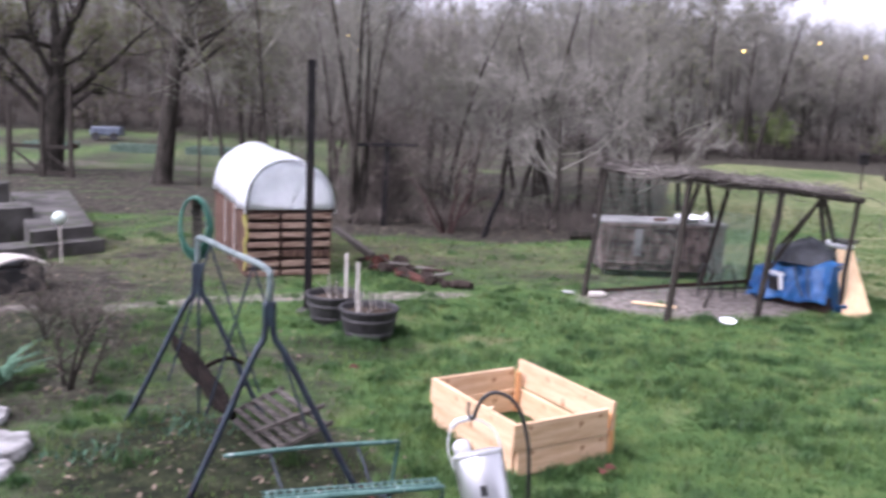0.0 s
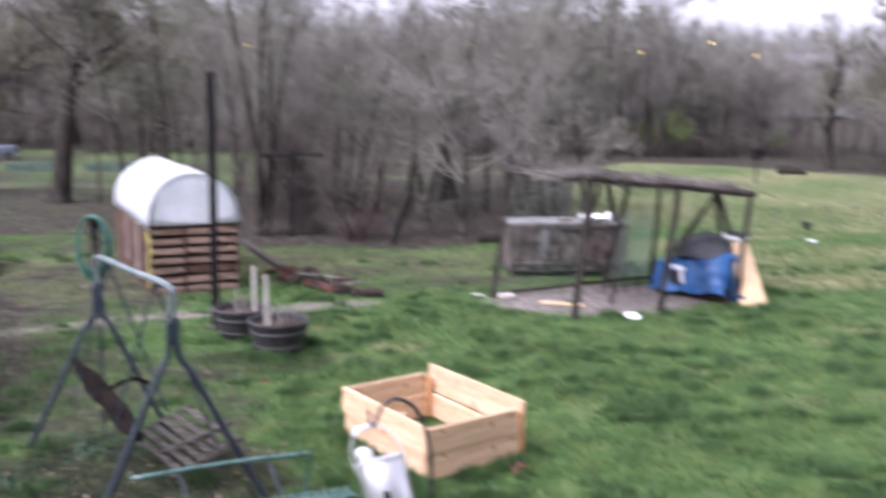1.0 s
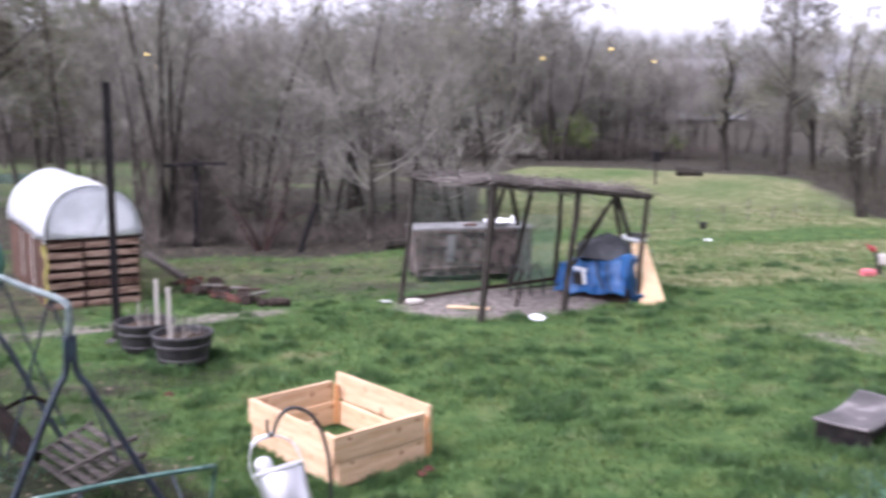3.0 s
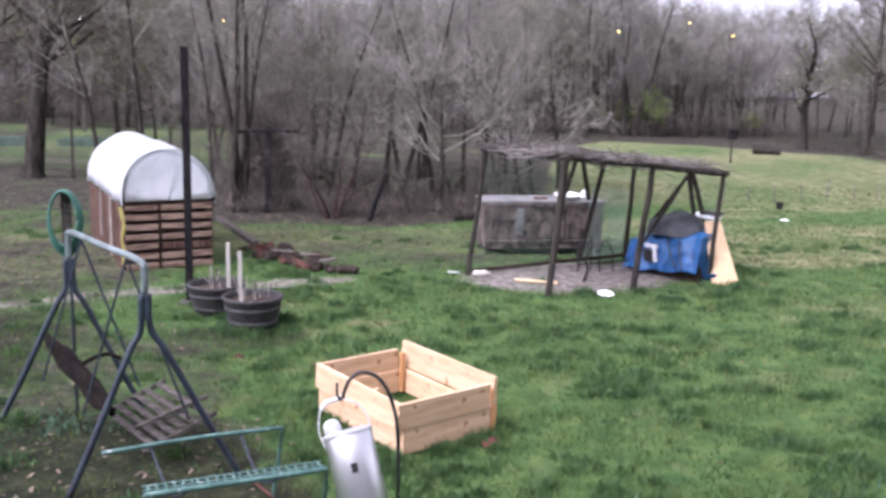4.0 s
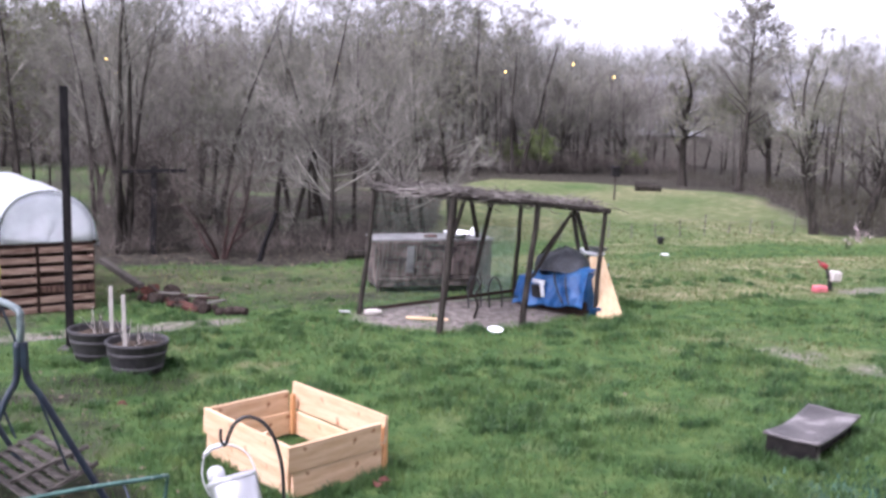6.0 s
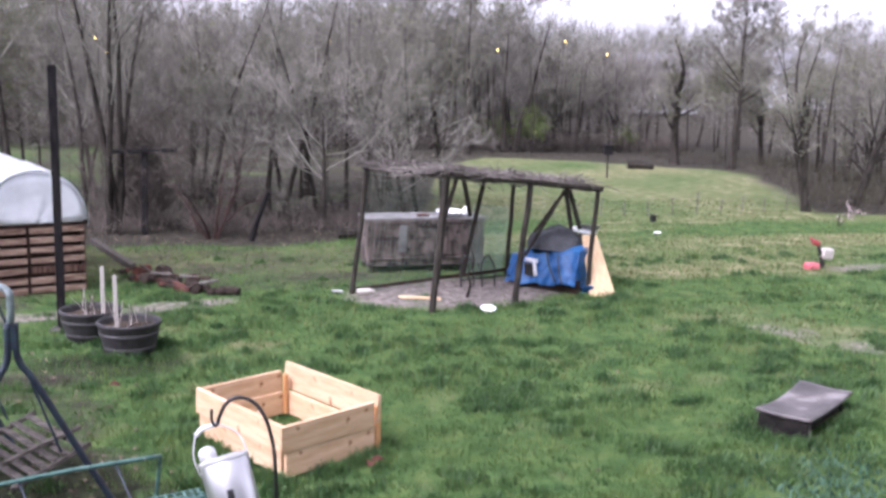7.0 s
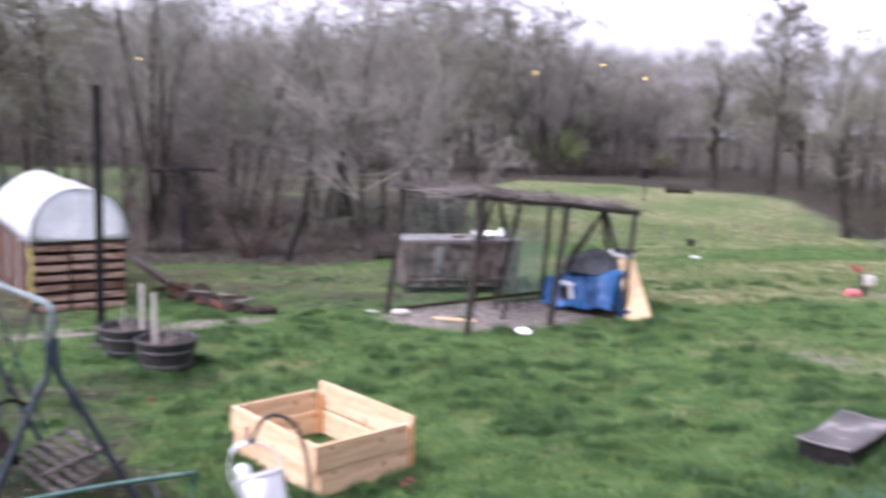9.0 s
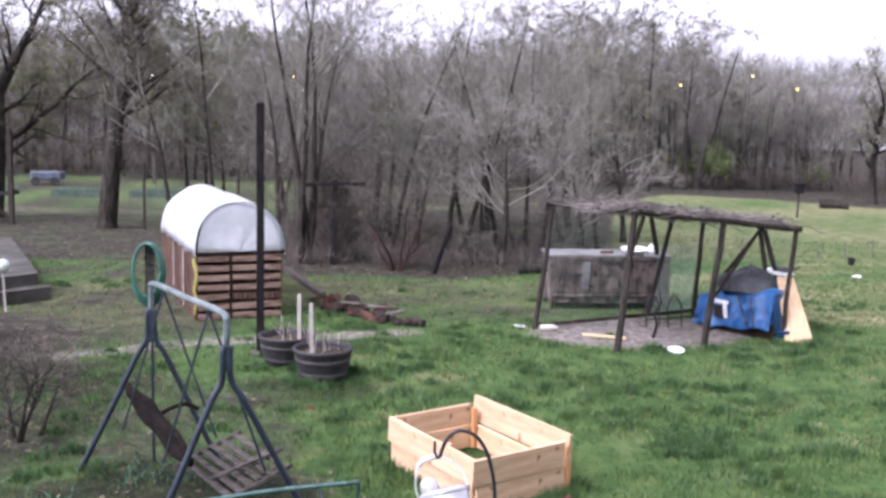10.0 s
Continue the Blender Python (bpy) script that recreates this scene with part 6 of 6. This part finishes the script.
def logs_and_edging():
    r = random.Random(9)
    for i in range(20):
        f = i / 19
        x, y = -2.05 + 1.28 * f + r.gauss(0, 0.13), 13.72 - 1.55 * f + r.gauss(0, 0.13)
        rad, ln = r.uniform(0.035, 0.082), r.uniform(0.12, 0.34)
        t = thing("log", "short decayed log in a row along the bed", "log", pose(x, y, rad * 0.85, 0, r.uniform(-16, 16), -52 + r.uniform(-80, 80)), "row of logs")
        g = Geo().tube([(-ln / 2 + ln * k / 5, r.gauss(0, 0.012), r.gauss(0, 0.01)) for k in range(6)], [rad * r.uniform(0.75, 1.12) for _ in range(6)], 9)
        part("bark", g, LOG_END if i in (1, 2) else LOG, t)
        part("cut_end", Geo().tube([(ln / 2, 0, 0), (ln / 2 + 0.006, 0, 0)], rad * 0.8, 9), LOG_END if i < 4 else LOG, t, "red-brown cut end")
    for i in range(6):
        x, y = -1.75 + 0.17 * i + r.gauss(0, 0.08), 13.3 - 0.2 * i + r.gauss(0, 0.08)
        single("broken_board", Geo().box(r.uniform(0.2, 0.42), r.uniform(0.05, 0.1), 0.022), PALE_STAKE if i % 2 else PALLET_DARK, "short broken board thrown on the row of logs", "board", pose(x, y, 0.15, r.uniform(-10, 10), r.uniform(-8, 8), r.uniform(0, 180)), "broken boards")
    for i in range(7):
        single("brick", Geo().box(0.2, 0.1, 0.065, None, 0.008), BRICK_RED, "broken red brick among the logs", "brick", pose(-1.85 + 0.13 * i + r.gauss(0, 0.05), 13.3 - 0.14 * i + r.gauss(0, 0.06), 0.04, r.uniform(-15, 15), r.uniform(-15, 15), r.uniform(0, 180)), "loose bricks")
    for x, y, a in ((0.72, 6.35, 20), (0.66, 6.28, 70), (-1.4, 8.3, 0)):
        single("fallen_leaf", Geo().sheet(lambda u, v: (0.09 * (u - 0.5), 0.07 * (v - 0.5) * math.sin(3.14 * (0.15 + 0.7 * u)), 0.02 * math.sin(3.14 * u) + 0.015 * abs(v - 0.5)), 6, 4, 0.002), LOG_END, "curled brown leaf lying in the grass", "leaf", pose(x, y, 0.05, 12, 8, a), "loose leaves")
    single("edging_timber", Geo().bar((-3.05, 16.4, 0.06), (-2.05, 13.95, 0.06), 0.1, 0.1, 0.01), SLAT, "long grey timber edging the bed", "timber")
    single("leaning_stake", Geo().tube(bend([(-0.46, 16.8, -0.1), (-0.33, 16.8, 0.35), (-0.14, 16.8, 0.87)], 4), [0.05, 0.048, 0.047, 0.045, 0.044, 0.043, 0.043, 0.042, 0.042], 8), POLE, "dark leaning stake at the wood's edge", "stake")
    op = thing("old_line_post", "dark weathered post with a crossbar in the thicket", "post", pose(-2.35, 17.55, 0))
    part("post", Geo().box(0.1, 0.1, 1.8, pose(0, 0, 0.7, 0, 1.5, 0)), POLE, op)
    part("crossbar", Geo().box(1.2, 0.06, 0.07, pose(0.0, -0.07, 1.52, 0, -2, 3)), POLE, op)
    single("fallen_log", Geo().tube([(1.1, 17.0, 0.08), (1.6, 17.05, 0.1), (2.1, 17.0, 0.07)], [0.1, 0.09, 0.07], 8), BARK, "fallen dark log at the wood's edge", "log")


def garden_corner():
    """Concrete steps, gate and odds and ends by the old trees."""
    st = thing("concrete_steps", "worn low concrete landing with two broad steps", "steps")

    def slab(pts, z0, z1):
        g = Geo()
        g.add([(x, y, z0) for x, y in pts] + [(x, y, z1) for x, y in pts], [(3, 2, 1, 0), (4, 5, 6, 7), (0, 1, 5, 4), (1, 2, 6, 5), (2, 3, 7, 6), (3, 0, 4, 7)])
        return g
    part("landing", slab([(-6.76, 12.75), (-6.22, 13.62), (-8.5, 17.6), (-9.3, 16.9)], -0.1, 0.35), CONCRETE, st)
    part("step", slab([(-6.95, 12.1), (-5.98, 13.45), (-6.25, 13.75), (-7.4, 12.4)], -0.1, 0.18), CONCRETE, st)
    part("upper_step", slab([(-8.6, 12.6), (-7.35, 14.0), (-7.75, 14.6), (-9.1, 13.3)], -0.1, 0.52), CONCRETE, st)
    part("side_block", slab([(-9.6, 14.2), (-8.5, 15.4), (-8.75, 15.9), (-9.9, 14.8)], -0.1, 0.7), CONCRETE, st)
    b = thing("storage_bin", "dark storage bin with a pale sagging lid by the steps", "bin", pose(-5.95, 10.75, 0, 0, 0, 48))
    part("tub", Geo().box(0.62, 0.5, 0.3, pose(0, 0, 0.15), 0.02), BLACK, b)
    part("lid", Geo().sheet(lambda u, v: (-0.34 + 0.68 * u, -0.28 + 0.56 * v, 0.32 + 0.1 * math.sin(3.14 * u) + 0.02 * math.sin(5 * v)), 12, 8, 0.015), STICK, b, "pale lid", smooth=True)
    gl = thing("gazing_ball", "pale green glass ball on a slender stake", "garden ornament", pose(-6.2, 12.5, 0.0))
    part("ball", Geo().lathe([(0.095 * math.sin(math.pi * k / 14) + 0.0005, 0.62 - 0.095 * math.cos(math.pi * k / 14)) for k in range(15)], 24), GLOBE, gl, smooth=True)
    part("stake", Geo().tube([(0.02, 0, -0.1), (0, 0, 0.54)], 0.014, 7), STICK, gl)
    gt = thing("garden_gate", "open dark timber gate frame with crossed braces", "gate")
    ps = [Vector((-10.9, 22.75, 0)), Vector((-11.6, 22.7, 0)), Vector((-12.45, 22.7, 0))]
    for p, hh in zip(ps, (2.3, 2.0, 1.8)):
        part("post", Geo().box(0.11, 0.11, hh + 0.2, pose(p.x, p.y, hh / 2 - 0.1)), RUN_WOOD, gt)
    for z in (0.1, 0.75):
        part("rail", Geo().bar(ps[0] + Vector((0, 0, z)), ps[2] + Vector((0, 0, z)), 0.05, 0.09), RUN_WOOD, gt)
    for a, c in ((0, 1), (1, 2)):
        part("brace", Geo().bar(ps[a] + Vector((0, 0, 0.1)), ps[c] + Vector((0, 0, 0.72)), 0.04, 0.07), RUN_WOOD, gt)
    for x, y, hh in ((-7.5, 22.3, 1.6), (-5.4, 23.0, 1.5), (-3.9, 23.0, 1.5)):
        single("fence_stake", Geo().tube([(0, 0, -0.1), (0.01, 0, hh)], [0.035, 0.03], 7), RUN_WOOD, "thin dark fence stake", "stake", pose(x, y, 0), "garden stakes")
    single("white_post", Geo().box(0.1, 0.1, 1.15, pose(0, 0, 0.57)), SLAT, "weathered square post in the far garden", "post", pose(-12.4, 38.5, 0))
    tr = thing("blue_cart", "small faded blue garden cart in the far garden", "cart", pose(-15.9, 36.4, 0, 0, 0, 8))
    part("body", Geo().box(1.15, 0.7, 0.34, pose(0, 0, 0.36), 0.05), BLUE_GREY, tr)
    for x in (-0.35, 0.35):
        part("wheel", Geo().lathe([(0.05, -0.03), (0.16, -0.035), (0.17, 0), (0.16, 0.035), (0.05, 0.03)], 16, pose(x, -0.38, 0.17, 90)), BLACK, tr)
    for x, y, l in ((-15.6, 31.2, 1.6), (-12.6, 31.6, 1.9), (-10.2, 31.9, 1.7)):
        bed = thing("green_bed_edge", "long low green-painted garden bed in the far garden", "garden bed", pose(x, y, 0, 0, 0, 4), "garden beds")
        for yy in (-0.4, 0.4):
            part("board", Geo().box(l, 0.04, 0.26, pose(0, yy, 0.12)), BED_GREEN, bed)
        part("soil", Geo().box(l - 0.1, 0.74, 0.16, pose(0, 0, 0.1)), SOIL, bed)
    r = random.Random(21)
    for x, y, s, lab in ((-3.5, 6.05, 0.22, "large pale flat-topped rock at the bed's edge"), (-3.36, 5.68, 0.15, "pale rock half buried in leaf litter"), (-3.9, 6.6, 0.16, "small pale rock in the leaf litter")):
        g = Geo()
        def lump(u, v, s=s):
            a, e = 6.2832 * u, math.pi * (v - 0.5)
            d = Vector((math.cos(a) * math.cos(e), math.sin(a) * math.cos(e), math.sin(e)))
            d = d / max(abs(d.x + 0.3 * d.y), abs(d.y), abs(d.z)) ** 0.75
            d.z *= 0.26
            return d * s * (0.95 + 0.2 * noise.noise(d * 2.1 + Vector((x, y, 0))) + 0.07 * noise.noise(d * 7))
        g.sheet(lump, 36, 20)
        single("rock", g, STONE, lab, "rock", pose(x, y, s * 0.18), "rocks", smooth=True)
    plant = thing("sage_plant", "grey-green leafy perennial clump beside the shrub", "plant", pose(-4.25, 7.35, 0))
    for i in range(46):
        a, l = r.uniform(0, 6.283), r.uniform(0.25, 0.55)
        d = Vector((math.cos(a), math.sin(a), 0))
        w = Vector((-d.y, d.x, 0)) * r.uniform(0.012, 0.03)
        rise = r.uniform(0.35, 1.0)
        g = Geo()
        pts = [d * 0.03, d * l * 0.45 + Vector((0, 0, l * 0.6 * rise)), d * l + Vector((0, 0, l * 0.75 * rise))]
        g.add([pts[0] - w * 0.4, pts[0] + w * 0.4, pts[1] + w, pts[1] - w, pts[2]], [(0, 1, 2, 3), (3, 2, 4)])
        part("leaf", g, SAGE, plant)


def far_field():
    r = random.Random(31)
    f = thing("wire_fence", "low field fence of thin grey stakes and wire", "fence")
    pts = [(5.4, 19.6), (7.9, 20.4), (12.6, 21.5), (16.0, 22.4)]
    line = []
    for (ax, ay), (bx, by) in zip(pts, pts[1:]):
        n = max(2, int(math.hypot(bx - ax, by - ay) / 0.62))
        line += [(ax + (bx - ax) * i / n, ay + (by - ay) * i / n) for i in range(n)]
    tops = []
    for x, y in line:
        hh = r.uniform(0.3, 0.52)
        z = float(height(x, y))
        tops.append((x, y, z + hh * 0.85))
        part("stake", Geo().tube([(x, y, z - 0.1), (x + r.gauss(0, 0.03), y, z + hh)], [0.014, 0.011], 6), PALE_STAKE, f)
    for k in (1.0, 0.55):
        part("wire", Geo().tube([(x, y, z * k) for x, y, z in tops], 0.003, 4), PALE_STAKE, f)
    b = thing("bird_box", "small dark bird box on a thin pole in the field", "bird box", pose(11.05, 30.3, 0))
    part("pole", Geo().tube([(0, 0, -0.1), (0, 0, 1.7)], 0.035, 8), RUN_WOOD, b)
    part("box", Geo().box(0.26, 0.22, 0.3, pose(0, 0, 0.95)), POLE, b)
    part("roof", Geo().box(0.34, 0.3, 0.04, pose(0, 0, 1.12, 8)), POLE, b)
    single("fallen_log", Geo().tube([(13.45, 34.6, 0.15), (13.9, 34.5, 0.17), (14.4, 34.3, 0.1)], [0.2, 0.18, 0.12], 8), BARK, "brown fallen log out in the field", "log")
    sg = thing("garden_sprayer", "black stake with a white tank and a red head", "sprayer", pose(8.74, 13.7, 0))
    part("stake", Geo().tube([(0.02, 0, -0.05), (0, 0, 0.2), (-0.1, 0, 0.42)], [0.04, 0.035, 0.02], 8), BLACK, sg)
    part("tank", Geo().box(0.2, 0.14, 0.19, pose(0.08, 0, 0.26, 0, 6, 0), 0.03), STICK, sg, "off-white plastic tank")
    part("head", Geo().box(0.15, 0.07, 0.08, pose(-0.13, 0, 0.44, 0, 25, 0), 0.02), RED, sg, "red plastic head")
    part("spout", Geo().tube([(-0.18, 0, 0.46), (-0.24, 0, 0.52)], 0.015, 7), RED, sg)
    single("red_crate", Geo().box(0.23, 0.18, 0.13, pose(0, 0, 0.06), 0.03), PINK, "faded red plastic crate lying in the field", "crate", pose(8.52, 13.62, 0, 0, 0, 12))
    single("white_scrap", Geo().box(0.15, 0.11, 0.05, pose(0, 0, 0.02), 0.015), WHITE, "white plastic scrap lying in the field", "scrap", pose(7.55, 17.6, 0, 0, 0, 20))
    single("dark_bucket", Geo().lathe([(0.06, 0), (0.085, 0.15), (0.078, 0.15), (0.05, 0.02)], 16), BLACK, "small dark bucket by the field fence", "bucket", pose(8.2, 19.4, 0))

    # distant houses and lamps behind the woods
    for x, y, w, rot in ((31.6, 78, 6, 8), (46.4, 78, 7, -12), (59, 78, 7, 5)):
        z = float(height(x, y))
        h = thing("house", "pale distant house glimpsed through the trees", "house", pose(x, y, z, 0, 0, rot), "distant houses")
        part("wall", Geo().box(w, 7, 3, pose(0, 0, 1.4), 0.02), SIDING, h)
        g = Geo()
        g.add([(-w / 2 - 0.4, -4, 2.8), (w / 2 + 0.4, -4, 2.8), (w / 2 + 0.4, 4, 2.8), (-w / 2 - 0.4, 4, 2.8), (-w / 2 - 0.4, 0, 5), (w / 2 + 0.4, 0, 5)], [(0, 1, 5, 4), (2, 3, 4, 5), (0, 4, 3), (1, 2, 5), (3, 2, 1, 0)])
        part("roof", g, SHINGLE, h)
        for k in (-0.3, 0.05, 0.32):
            wi = part("window", Geo().box(1.1, 0.08, 1.2, pose(k * w, -3.53, 1.6)), WHITE, h)
            part("pane", Geo().box(0.95, 0.03, 1.05, pose(k * w, -3.575, 1.6), 0.002), BLACK, wi)
    for x, z, near, amber in ((-9.7, 3.99, 1.15, 0), (-5.33, 4.06, 0.64, 1), (-5.02, 3.66, 0.64, 1), (1.64, 4.22, 0.66, 1), (7.02, 4.13, 1.36, 1), (9.28, 4.46, 1.5, 1), (10.71, 4.09, 1.5, 1)):
        x, y, z = x * near, 30 * near, 2.65 + (z - 2.65) * near
        g0 = float(height(x, y))
        l = thing("street_lamp", "small lit %s lamp on a thin pole among the trees" % ("amber" if amber else "white"), "lamp", pose(x, y, g0), "distant lamps")
        part("pole", Geo().tube([(0, 0.3, -0.2), (0, 0.3, z - g0), (0, 0.1, z - g0 + 0.15)], [0.012, 0.01, 0.009], 7), RUN_WOOD, l)
        size = Matrix.Scale(0.45 if near < 1 else 0.9, 4)
        part("head", Geo().lathe([(0.02, 0.12), (0.07, 0.09), (0.08, 0.05), (0.05, 0.05)], 12, pose(0, 0, z - g0) @ size), ROOF_GREY, l)
        part("bulb", Geo().lathe([(0.015, -0.045), (0.04, -0.02), (0.04, 0.025), (0.02, 0.04)], 12, pose(0, 0, z - g0) @ size), LAMP_AMBER if amber else LAMP_WHITE, l, "lit lamp glass")


planter_box()
feeder_and_hook()
swing()
lounger()
post()
barrels()
cold_frame()
run_and_coop()
low_bench()
wet_box()
logs_and_edging()
garden_corner()
far_field()
